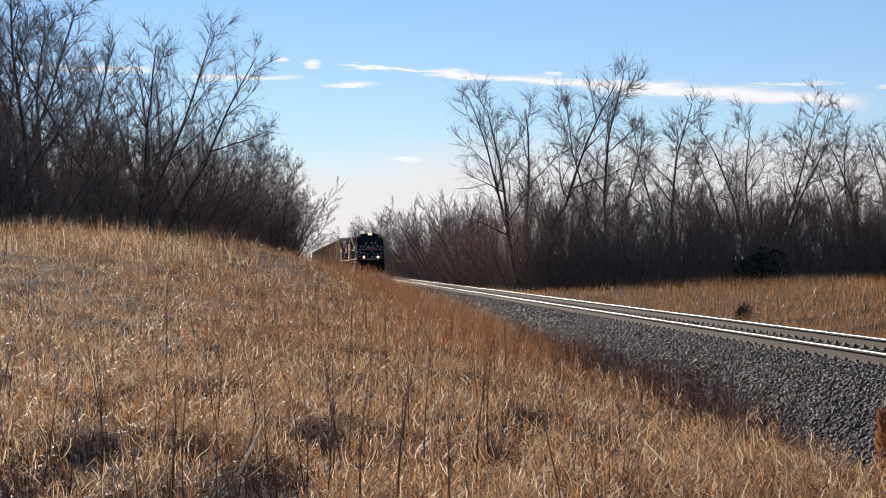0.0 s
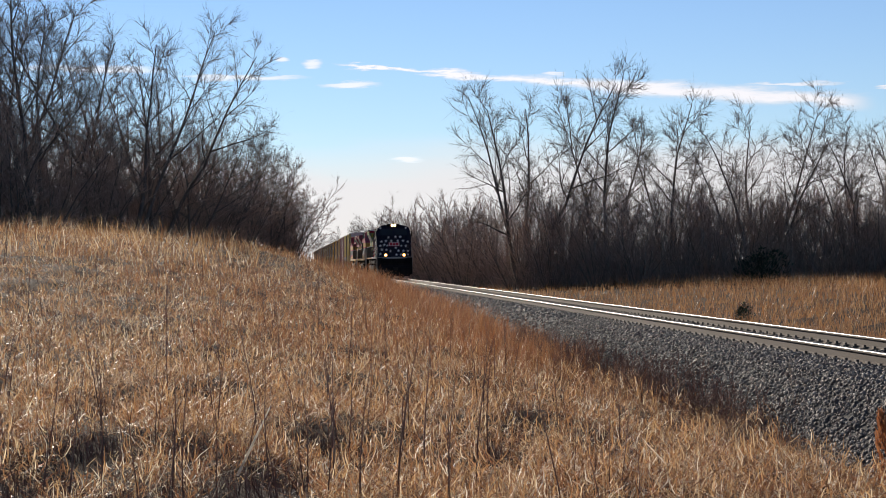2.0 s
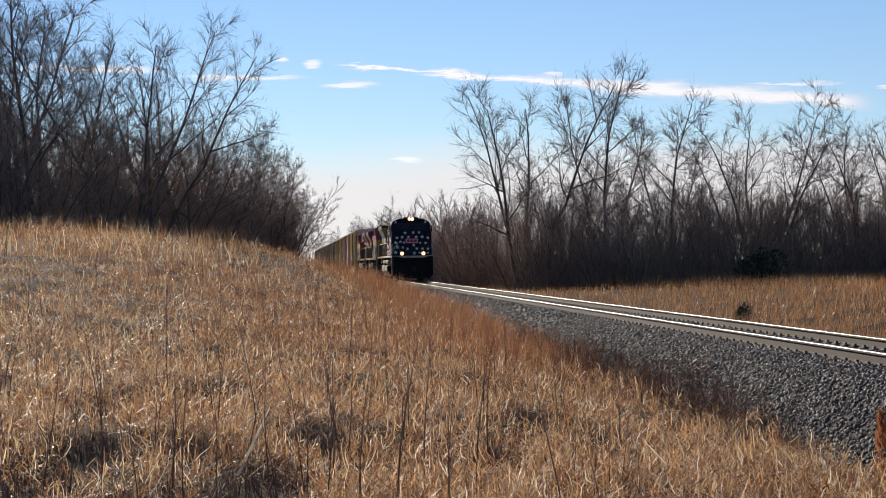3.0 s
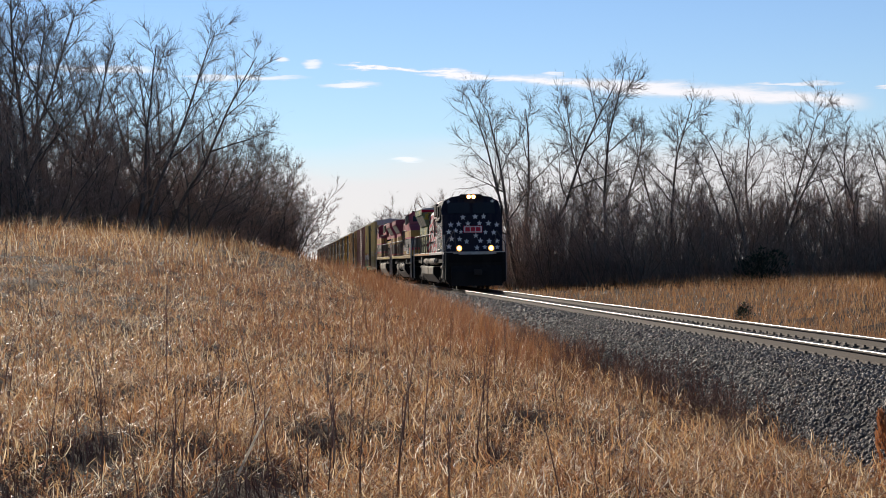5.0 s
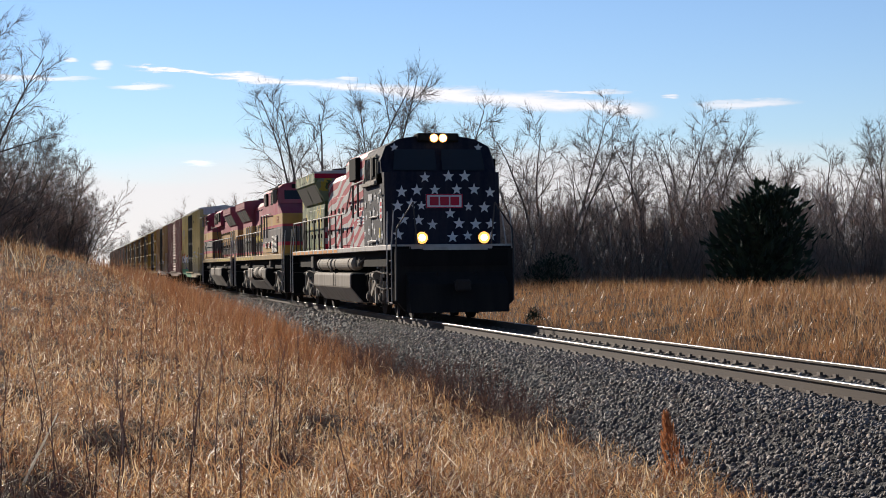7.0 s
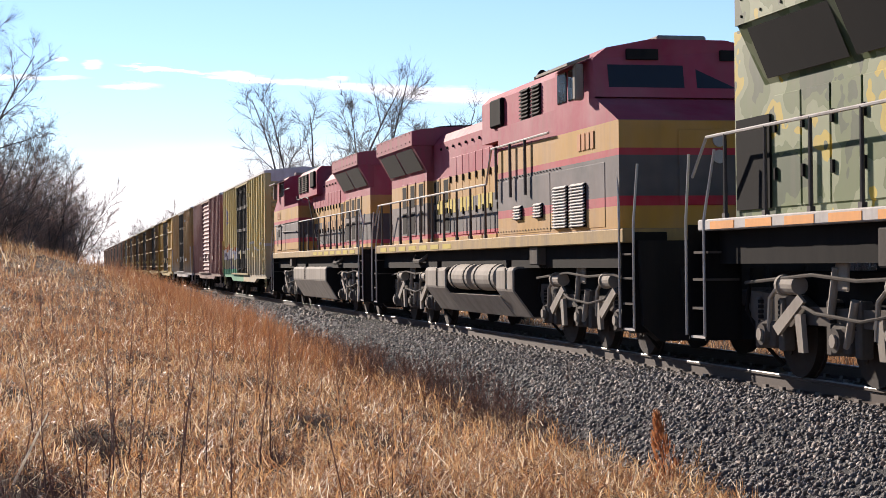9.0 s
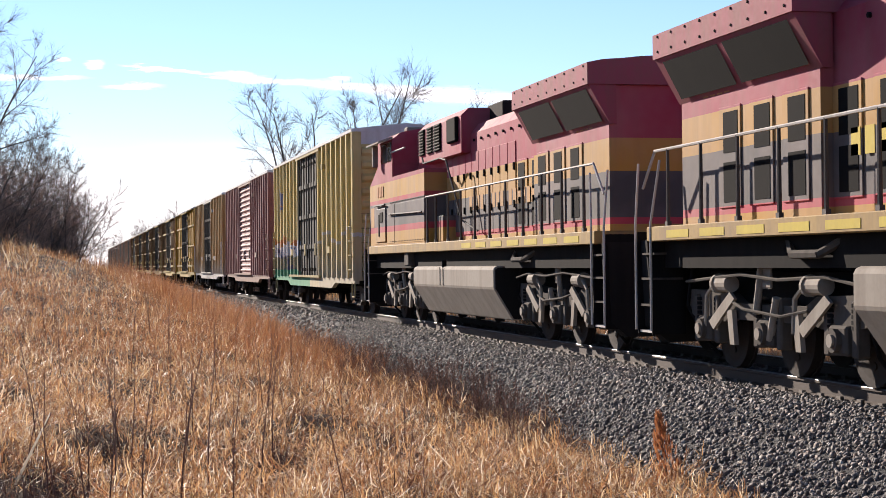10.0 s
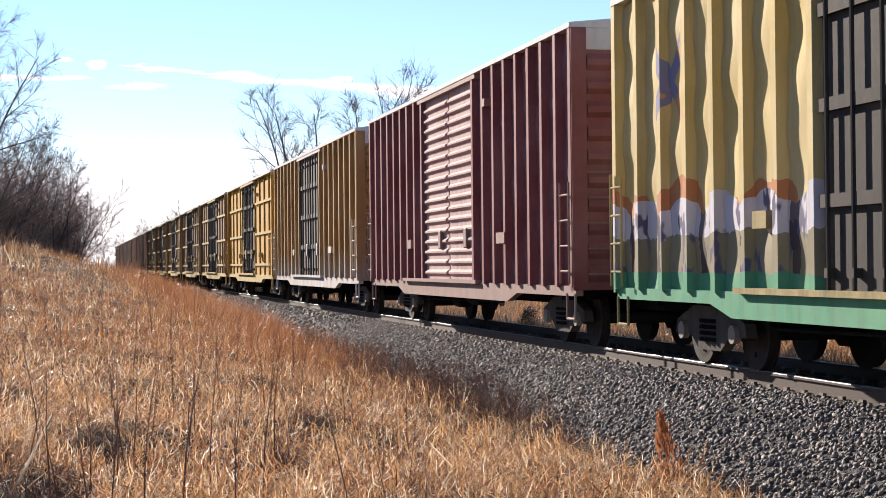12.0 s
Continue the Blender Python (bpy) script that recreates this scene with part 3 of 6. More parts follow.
def fuel_tank(root, y0, y1, top, bottom):
    bm = B()
    prism(bm, [(-1.5, top), (-1.56, top - 0.05), (-1.56, top - 0.42), (-1.2, bottom), (1.2, bottom), (1.56, top - 0.42), (1.56, top - 0.05), (1.5, top)], y0, y1, "y")
    bmesh.ops.bevel(bm, geom=bm.edges[:], offset=0.025, segments=1, affect="EDGES", profile=0.5)
    tank = part("fuel_tank", bm, M_DUSTY, root, "dust-grey steel fuel tank")
    # black sheets over both ends put their shade into the colour
    for y, w in ((y0, -1), (y1, 1)):
        bm = B()
        prism(bm, [(-1.47, top - 0.03), (-1.53, top - 0.07), (-1.53, top - 0.42), (-1.18, bottom + 0.03), (1.18, bottom + 0.03), (1.53, top - 0.42), (1.53, top - 0.07), (1.47, top - 0.03)], min(y, y + w * 0.012), max(y, y + w * 0.012), "y")
        part("shaded_tank_end", bm, M_BLACK, tank, "tank end with its shade put in as black")
    for sx in (-1, 1):
        bm = B()
        for f in (0.38, 0.42):
            y = y0 + (y1 - y0) * f
            box(bm, sx * 1.562, sx * 1.572, y - 0.012, y + 0.012, top - 0.4, top - 0.02)
        rod(bm, (sx * 1.5, y0 + (y1 - y0) * 0.4, top - 0.02), (sx * 1.5, y0 + (y1 - y0) * 0.4, top + 0.12), 0.05, 8)
        part("filler", bm, M_DARK, tank)


def reservoir(root, x, y0, y1, z, r):
    bm = B()
    rod(bm, (x, y0, z), (x, y1, z), r, 20)
    for y, w in ((y0, -1), (y1, 1)):
        rod(bm, (x, y, z), (x, y + w * 0.09, z), r, 20, r * 0.6)
    t = part("air_reservoir", bm, M_DUSTY, root, "dusty grey air reservoir")
    for f in (0.15, 0.85):
        y = y0 + (y1 - y0) * f
        part("strap", rod(B(), (x, y - 0.03, z), (x, y + 0.03, z), r + 0.012, 20), M_DARK, t)


def door_panels(root, x, y0, y1, z0, z1, step, mat_, sx):
    """Access doors along a hood: shallow leaves with latches and hinges."""
    n = max(1, round((y1 - y0) / step))
    d = (y1 - y0) / n
    for i in range(n):
        a = y0 + i * d
        bm = B()
        box(bm, sx * (x - 0.01), sx * (x + 0.018), a + 0.018, a + d - 0.018, z0, z1, 0.008)
        dr = part("hood_door", bm, mat_, root)
        for z in (z0 + 0.3 * (z1 - z0), z0 + 0.72 * (z1 - z0)):
            part("latch", box(B(), sx * (x + 0.015), sx * (x + 0.05), a + d - 0.10, a + d - 0.05, z - 0.07, z + 0.07), M_DARK, dr)


def louvre(root, x, y0, y1, z0, z1, n, mat_, sx, back=M_GRILLE):
    """A framed grille with slanted slats."""
    bm = B()
    box(bm, sx * (x - 0.005), sx * (x + 0.012), y0, y1, z0, z1)
    g = part("grille", bm, back, root, "dark louvred grille")
    for i in range(n):
        z = z0 + (i + 0.5) * (z1 - z0) / n
        h = 0.36 * (z1 - z0) / n
        bm = B()
        prism(bm, [(sx * (x + 0.01), z + h), (sx * (x + 0.05), z - h), (sx * (x + 0.058), z - h + 0.012), (sx * (x + 0.016), z + h + 0.012)], y0 + 0.02, y1 - 0.02, "y")
        part("slat", bm, mat_, g)


def radiator(root, y0, y1, top, fascia, wide, inner, low, mat_):
    """The overhanging radiator house: flat top, side fascias, dark grilles slanting in below."""
    bm = B()
    prism(bm, [(-wide, fascia), (-wide, top - 0.05), (-wide + 0.25, top), (-0.5, top + 0.06), (0.5, top + 0.06), (wide - 0.25, top), (wide, top - 0.05), (wide, fascia)], y0, y1, "y")
    rd = part("radiator_cowl", bm, mat_, root, "overhanging radiator cowl")
    for sx in (-1, 1):
        bm = B()
        prism(bm, [(sx * wide * 0.985, fascia - 0.002), (sx * inner, low), (sx * (inner - 0.1), low), (sx * (inner - 0.1), fascia - 0.002)], y0 + 0.03, y1 - 0.03, "y")
        part("intake_body", bm, mat_, rd)
        bm = B()
        n = Vector((sx * (fascia - low), 0, -(wide - inner))).normalized() * 0.012
        mid = (y0 + y1) / 2
        for a, b in ((y0 + 0.25, mid - 0.08), (mid + 0.08, y1 - 0.25)):
            p = Vector((sx * (wide - 0.06), 0, fascia - 0.05)) + n
            q = Vector((sx * (inner + 0.05), 0, low + 0.06)) + n
            bm.faces.new([bm.verts.new(v) for v in ((p.x, a, p.z), (p.x, b, p.z), (q.x, b, q.z), (q.x, a, q.z))])
        part("intake_screen", bm, M_GRILLE, rd, "black radiator screen")
        bm = B()
        for i in range(9):
            y = y0 + 0.2 + i * (y1 - y0 - 0.4) / 8
            rod(bm, (sx * wide, y, (top + fascia) / 2 - 0.1), (sx * (wide + 0.012), y, (top + fascia) / 2 - 0.1), 0.018, 6)
            rod(bm, (sx * wide, y, (top + fascia) / 2 + 0.1), (sx * (wide + 0.012), y, (top + fascia) / 2 + 0.1), 0.018, 6)
        tagged(part("bolts", bm, M_DARK, rd), kind="stuff")
    for i in range(2):
        c = y0 + (y1 - y0) * (0.28 + 0.44 * i)
        part("fan_ring", rod(B(), (0, c, top + 0.05), (0, c, top + 0.14), 0.75, 24), M_BLACK, rd)


def star_outline(cx, cz, r, tilt=0.0):
    pts = []
    for i in range(10):
        a = tilt + math.pi / 2 + i * math.pi / 5
        q = r if i % 2 == 0 else r * 0.42
        pts.append((cx + q * math.cos(a), cz + q * math.sin(a)))
    return pts


def horn(root, y, z, x=-0.5):
    bm = B()
    for i in range(3):
        rod(bm, (x + i * 0.14, y, z + 0.1), (x + i * 0.14, y - 0.35, z + 0.1), 0.03, 10, 0.09)
    box(bm, x - 0.05, x + 0.35, y - 0.05, y + 0.05, z - 0.02, z + 0.1)
    part("horn", bm, M_BLACK, root)


# ---------------------------------------------------------------- lead locomotive
def lead_locomotive():
    root = thing("locomotive", "navy locomotive with white stars, red and white flag stripes, lit headlights", "locomotive", "train locomotives")
    L = 22.63
    # frame, walkway, pilot
    bm = B()
    box(bm, -1.35, 1.35, 0.95, L - 0.95, 1.35, 1.76)
    part("underframe", bm, M_DARK, root)
    bm = B()
    box(bm, -1.56, 1.56, 1.35, L - 1.25, 1.76, 1.90, 0.015)
    sill = part("walkway", bm, M_LIGHTBAR, root, "pale grey walkway sill")
    for i in range(10):
        y = 10.3 + i * 1.1
        for sx in (-1, 1):
            part("reflector", box(B(), sx * 1.56, sx * 1.566, y, y + 0.75, 1.775, 1.87), M_REFLECT, sill, "orange reflective strip")
    bm = B()
    prism(bm, [(-1.5, 1.78), (1.5, 1.78), (1.52, 0.5), (1.25, 0.22), (-1.25, 0.22), (-1.52, 0.5)], 1.0, 1.35, "y")
    prism(bm, [(1.0, 1.2), (0.55, 0.9), (0.45, 0.2), (1.0, 0.2)], -1.25, 1.25, "x")
    pilot = part("pilot_plow", bm, M_BLACK, root, "black snow plow pilot")
    bm = B()
    box(bm, -0.82, 0.82, 0.92, 1.0, 1.75, 1.83)
    part("front_bar", bm, M_LIGHTBAR, pilot, "white bar across the platform")
    for sx in (-1, 1):
        part("front_rail", pipe(B(), [(sx * 1.5, 1.0, 0.5), (sx * 1.5, 0.98, 1.8), (sx * 1.48, 1.0, 2.3), (sx * 1.05, 1.05, 2.95), (sx * 0.95, 1.05, 1.9)], 0.02), M_RAILING, pilot, "dark front handrail")
    for e in (-0.45, 0.5):
        bm = B()
        pipe(bm, [(e, 0.9, 1.2), (e, 0.75, 0.8), (e + 0.08, 0.7, 0.45)], 0.03)
        part("air_hose", bm, M_BLACK, pilot)
    coupler(root, 0.2, -1)
    coupler(root, L - 0.2, 1)
    # nose and cab
    bm = B()
    prism(bm, [(-1.36, 2.15), (-1.52, 2.36), (-1.52, 5.6), (1.52, 5.6), (1.52, 2.36), (1.36, 2.15)], 1.9, 3.78, "z")
    top = [v for v in bm.verts if v.co.z > 3]
    for v in top:
        if v.co.y < 2.4:
            v.co.y += 0.12
    nose = part("nose", bm, M_NAVY, root, "navy nose with white stars")
    bm = B()
    prism(bm, [(-1.52, 3.5), (-1.52, 4.12), (-1.38, 4.48), (-1.0, 4.68), (-0.5, 4.76), (0.5, 4.76), (1.0, 4.68), (1.38, 4.48), (1.52, 4.12), (1.52, 3.5)], 3.0, 5.6, "y")
    for v in bm.verts:
        if v.co.y < 3.1 and v.co.z < 3.6:
            v.co.y = 2.7
    cab = part("cab", bm, M_NAVY, root, "dark navy cab")
    bm = B()
    box(bm, -0.55, 0.55, 2.85, 3.4, 4.60, 4.82, 0.03)
    hb = part("headlight_box", bm, M_BLACK, cab)
    for x in (-0.12, 0.12):
        bm = B()
        rod(bm, (x, 2.85, 4.69), (x, 2.825, 4.69), 0.085, 16)
        hl = part("headlight", bm, M_LAMP, hb, "glowing warm white headlight")
        # added glowing disc: the halo of light round the headlight
        bm = B()
        rod(bm, (x, 2.848, 4.69), (x, 2.84, 4.69), 0.115, 18)
        part("halo_disc", bm, M_HALO, hl, "orange glowing disc standing for the lamp's halo")
    for x in (-0.8, 0.8):
        bm = B()
        box(bm, x - 0.14, x + 0.14, 1.2, 1.5, 1.92, 2.2, 0.02)
        dh = part("ditch_light_box", bm, M_BLACK, root)
        bm = B()
        rod(bm, (x, 1.2, 2.06), (x, 1.175, 2.06), 0.085, 16)
        dl = part("ditch_light", bm, M_LAMP, dh, "glowing warm ditch light")
        # the same added halo round the ditch light
        bm = B()
        rod(bm, (x, 1.198, 2.06), (x, 1.19, 2.06), 0.15, 18)
        part("halo_disc", bm, M_HALO, dl, "orange glowing disc standing for the lamp's halo")
    for x0, x1 in ((-1.22, -0.08), (0.08, 1.22)):
        bm = B()
        v = [(x0, 2.775, 3.84), (x1, 2.775, 3.84), (x1 * 0.95 if x1 > 1 else x1, 2.935, 4.40), (x0 * 0.95 if x0 < -1 else x0, 2.935, 4.40)]
        bm.faces.new([bm.verts.new(p) for p in v])
        bmesh.ops.solidify(bm, geom=bm.faces[:], thickness=0.02)
        part("windshield", bm, M_GLASS, cab, "dark windshield pane")
    # side windows, sill plates, mirrors
    for sx in (-1, 1):
        for a, b in ((3.55, 4.25), (4.4, 5.2)):
            bm = B()
            box(bm, sx * 1.50, sx * 1.535, a, b, 3.66, 4.26, 0.02)
            w = part("side_window", bm, M_GLASS, cab, "dark cab side window")
            bm = B()
            for z in (3.63, 4.27):
                box(bm, sx * 1.50, sx * 1.55, a - 0.04, b + 0.04, z - 0.025, z + 0.025)
            for y in (a - 0.03, b + 0.03):
                box(bm, sx * 1.50, sx * 1.55, y - 0.025, y + 0.025, 3.6, 4.3)
            part("window_frame", bm, M_DUSTY, w)
        bm = B()
        box(bm, sx * 1.53, sx * 1.62, 3.4, 5.4, 3.50, 3.60, 0.01)
        part("arm_rest", bm, M_DUSTY, cab)
        bm = B()
        box(bm, sx * 1.6, sx * 1.66, 3.35, 3.6, 3.7, 4.2, 0.02)
        pipe(bm, [(sx * 1.5, 3.45, 4.2), (sx * 1.64, 3.45, 4.18)], 0.015)
        part("mirror", bm, M_BLACK, cab)
        for a, b, z0, z1 in ((2.75, 4.35, 1.95, 2.6), (4.4, 5.5, 1.95, 2.85)):
            bm = B()
            box(bm, sx * 1.515, sx * 1.532, a, b, z0, z1, 0.01)
            part("cab_door", bm, M_NAVY, nose)
        bm = B()
        pipe(bm, [(sx * 1.56, 3.2, 2.66), (sx * 1.56, 4.5, 2.66)], 0.022)
        pipe(bm, [(sx * 1.56, 3.4, 2.02), (sx * 1.56, 4.6, 2.02)], 0.03)
        pipe(bm, [(sx * 1.58, 2.72, 3.25), (sx * 1.58, 3.0, 3.25)], 0.02)
        part("grab_iron", bm, M_LIGHTBAR, nose)
        # stars, emblem shape and number bars on the cab side
        for y, z, q in ((5.3, 3.05, .15), (5.15, 2.7, .13), (5.4, 2.25, .14), (4.9, 2.0, .13), (4.75, 2.32, .15), (4.5, 2.78, .13), (4.2, 2.45, .15), (4.35, 2.02, .14), (3.9, 2.3, .15), (3.95, 2.8, .15),
                        (3.75, 3.2, .13), (3.4, 2.68, .14), (3.3, 3.12, .15), (3.2, 2.12, .14), (2.95, 3.3, .14), (2.75, 2.15, .14), (4.55, 3.12, .14), (3.55, 2.0, .13)):
            bm = B()
            prism(bm, star_outline(y, z, q), sx * 1.528, sx * 1.536, "x")
            part("star", bm, M_STARW, nose)
        bm = B()
        o = [(2.68, 2.62), (2.78, 2.52), (2.98, 2.52), (3.08, 2.62), (3.08, 3.0), (2.98, 3.12), (2.78, 3.12), (2.68, 3.0)]
        prism(bm, o, sx * 1.53, sx * 1.54, "x")
        em = part("emblem", bm, M_STARW, nose, "plain white shield emblem with red bars")
        bm = B()
        for i in range(3):
            box(bm, sx * 1.54, sx * 1.545, 2.76, 3.0, 2.6 + i * 0.16, 2.7 + i * 0.16)
        part("emblem_bars", bm, M_SIGNRED, em)
        bm = B()
        for i in range(4):
            box(bm, sx * 1.535, sx * 1.541, 4.25 + i * 0.15, 4.36 + i * 0.15, 3.12, 3.3)
        part("number_bars", bm, M_STARW, nose, "plain white number bars")
        bm = B()
        box(bm, sx * 1.53, sx * 1.537, 3.0, 3.18, 2.1, 2.36)
        part("placard", bm, M_YELLOWBAR, nose, "small yellow placard")
    # stars and name plate on the front
    for x, z, q in ((-0.49, 3.63, .13), (0.13, 3.66, .14), (0.56, 3.66, .14), (-1.11, 3.26, .14), (-0.71, 3.30, .14), (-0.24, 3.31, .13), (0.34, 3.32, .13), (0.80, 3.32, .14), (1.22, 3.24, .13),
                    (-1.22, 2.90, .14), (-0.86, 2.96, .13), (0.15, 2.70, .13), (1.06, 2.85, .14), (0.64, 2.87, .11), (-0.60, 2.90, .11), (-1.08, 2.55, .14), (-0.68, 2.53, .13), (-0.32, 2.41, .13),
                    (0.38, 2.44, .14), (0.82, 2.42, .14), (1.22, 2.42, .13), (-1.22, 2.16, .14), (0.20, 2.09, .14), (0.60, 2.12, .12), (1.22, 2.11, .12)):
        bm = B()
        y = 2.15 + 0.12 * (z - 1.9) / 1.88
        prism(bm, star_outline(x, z, q * 1.15), y - 0.014, y - 0.004, "y")
        part("star", bm, M_STARW, nose)
    for x, z, q in ((-1.15, 4.55, .12), (1.1, 4.55, .12)):
        bm = B()
        prism(bm, star_outline(x, z - 0.1, q), 2.975, 2.992, "y")
        part("star", bm, M_STARW, cab)
    bm = B()
    box(bm, -0.48, 0.48, 2.195, 2.22, 2.84, 3.20)
    plate = part("name_plate", bm, M_STARW, nose, "white plate with red frame and bars")
    for x0, x1, z0, z1 in ((-0.48, 0.48, 3.175, 3.20), (-0.48, 0.48, 2.84, 2.865), (-0.48, -0.455, 2.865, 3.175), (0.455, 0.48, 2.865, 3.175), (-0.38, -0.15, 2.91, 3.13), (-0.11, 0.12, 2.91, 3.13), (0.16, 0.39, 2.91, 3.13)):
        part("plate_bar", box(B(), x0, x1, 2.184, 2.195, z0, z1), M_SIGNRED, plate)
    # hoods
    bm = B()
    prism(bm, [(-1.12, 1.9), (-1.12, 4.05), (-0.95, 4.24), (0.95, 4.24), (1.12, 4.05), (1.12, 1.9)], 5.6, 15.3, "y")
    hood = part("engine_hood", bm, M_FLAG, root, "hood with red and white flag stripes")
    bm = B()
    prism(bm, [(-1.2, 3.3), (-1.2, 4.45), (-1.05, 4.64), (1.05, 4.64), (1.2, 4.45), (1.2, 3.3)], 5.6, 10.72, "y")
    part("blower_housing", bm, M_FLAG, root, "raised striped housing")
    bm = B()
    prism(bm, [(-1.2, 1.9), (-1.2, 4.2), (1.2, 4.2), (1.2, 1.9)], 15.3, 21.0, "y")
    part("rear_hood", bm, M_FLAG, root, "camouflage green rear hood")
    radiator(root, 15.2, 20.1, 4.52, 4.14, 1.56, 1.2, 3.45, M_FLAG)
    for sx in (-1, 1):
        bm = B()
        box(bm, sx * 1.18, sx * 1.34, 8.1, 9.3, 3.85, 4.52, 0.03)
        part("intake_box", bm, M_GRILLE, root, "black dynamic brake intake")
        bm = B()
        box(bm, sx * 1.1, sx * 1.36, 5.6, 8.4, 1.9, 2.95, 0.03)
        part("equipment_cabinet", bm, M_FLAG, root)
        for y in (6.1, 7.0):
            for i in range(3):
                bm = B()
                prism(bm, [(sx * 1.36, 2.52 + i * 0.09), (sx * 1.41, 2.54 + i * 0.09), (sx * 1.41, 2.58 + i * 0.09), (sx * 1.36, 2.60 + i * 0.09)], y, y + 0.45, "y")
                part("vent", bm, M_STARW, root, "white louvred vent")
        door_panels(hood, 1.12, 8.6, 15.1, 2.0, 3.55, 0.8, M_FLAG, sx)
        door_panels(root, 1.2, 15.3, 19.8, 2.0, 3.3, 0.8, M_FLAG, sx)
        bm = B()
        box(bm, sx * 1.19, sx * 1.23, 19.9, 20.9, 2.0, 3.1)
        part("grille", bm, M_GRILLE, root, "dark screened opening")
        ys = [20.6, 19.4, 18.2, 17.0, 15.8, 14.6, 13.4, 12.2, 11.0, 9.8]
        handrail(root, [(sx * 1.5, 21.7, 2.45), (sx * 1.5, 21.2, 2.92), (sx * 1.5, 9.0, 2.92), (sx * 1.45, 8.2, 3.7), (sx * 1.45, 5.8, 3.75)], [(sx * 1.5, y, 2.92) for y in ys], 1.9)
        for y in (8.0, 7.1, 6.0):
            part("upper_post", rod(B(), (sx * 1.44, y, 2.75), (sx * 1.44, y, 3.72), 0.03, 6), M_RAILING, root)
        steps(root, L - 1.15, -1, sx, 1.85)
        steps(root, 1.62, 1, sx, 1.85)
        reservoir(root, sx * 1.28, 12.45, 15.35, 1.44, 0.20)
        reservoir(root, sx * 1.28, 8.2, 12.05, 1.44, 0.20)
        part("drain_pipe", pipe(B(), [(sx * 1.4, 12.3, 1.5), (sx * 1.45, 12.25, 1.25), (sx * 1.45, 12.2, 1.0)], 0.045), M_TRUCK, root)
        part("air_pipe", pipe(B(), [(sx * 1.3, 7.6, 1.6), (sx * 1.4, 7.2, 1.4), (sx * 1.3, 6.6, 1.6)], 0.06), M_TRUCK, root)
        part("valve_box", box(B(), sx * 1.2, sx * 1.5, 16.1, 16.7, 1.3, 1.7, 0.02), M_TRUCK, root)
    fuel_tank(root, 7.9, 15.5, 1.17, 0.30)
    horn(root, 11.2, 4.3)
    bm = B()
    rod(bm, (0, 12.2, 4.2), (0, 12.2, 4.55), 0.35, 16)
    box(bm, -0.9, 0.9, 6.2, 7.6, 4.63, 4.72)
    part("exhaust_stack", bm, M_BLACK, root)
    truck_six(root, 4.5, 1)
    truck_six(root, 18.1, 1)
    return root


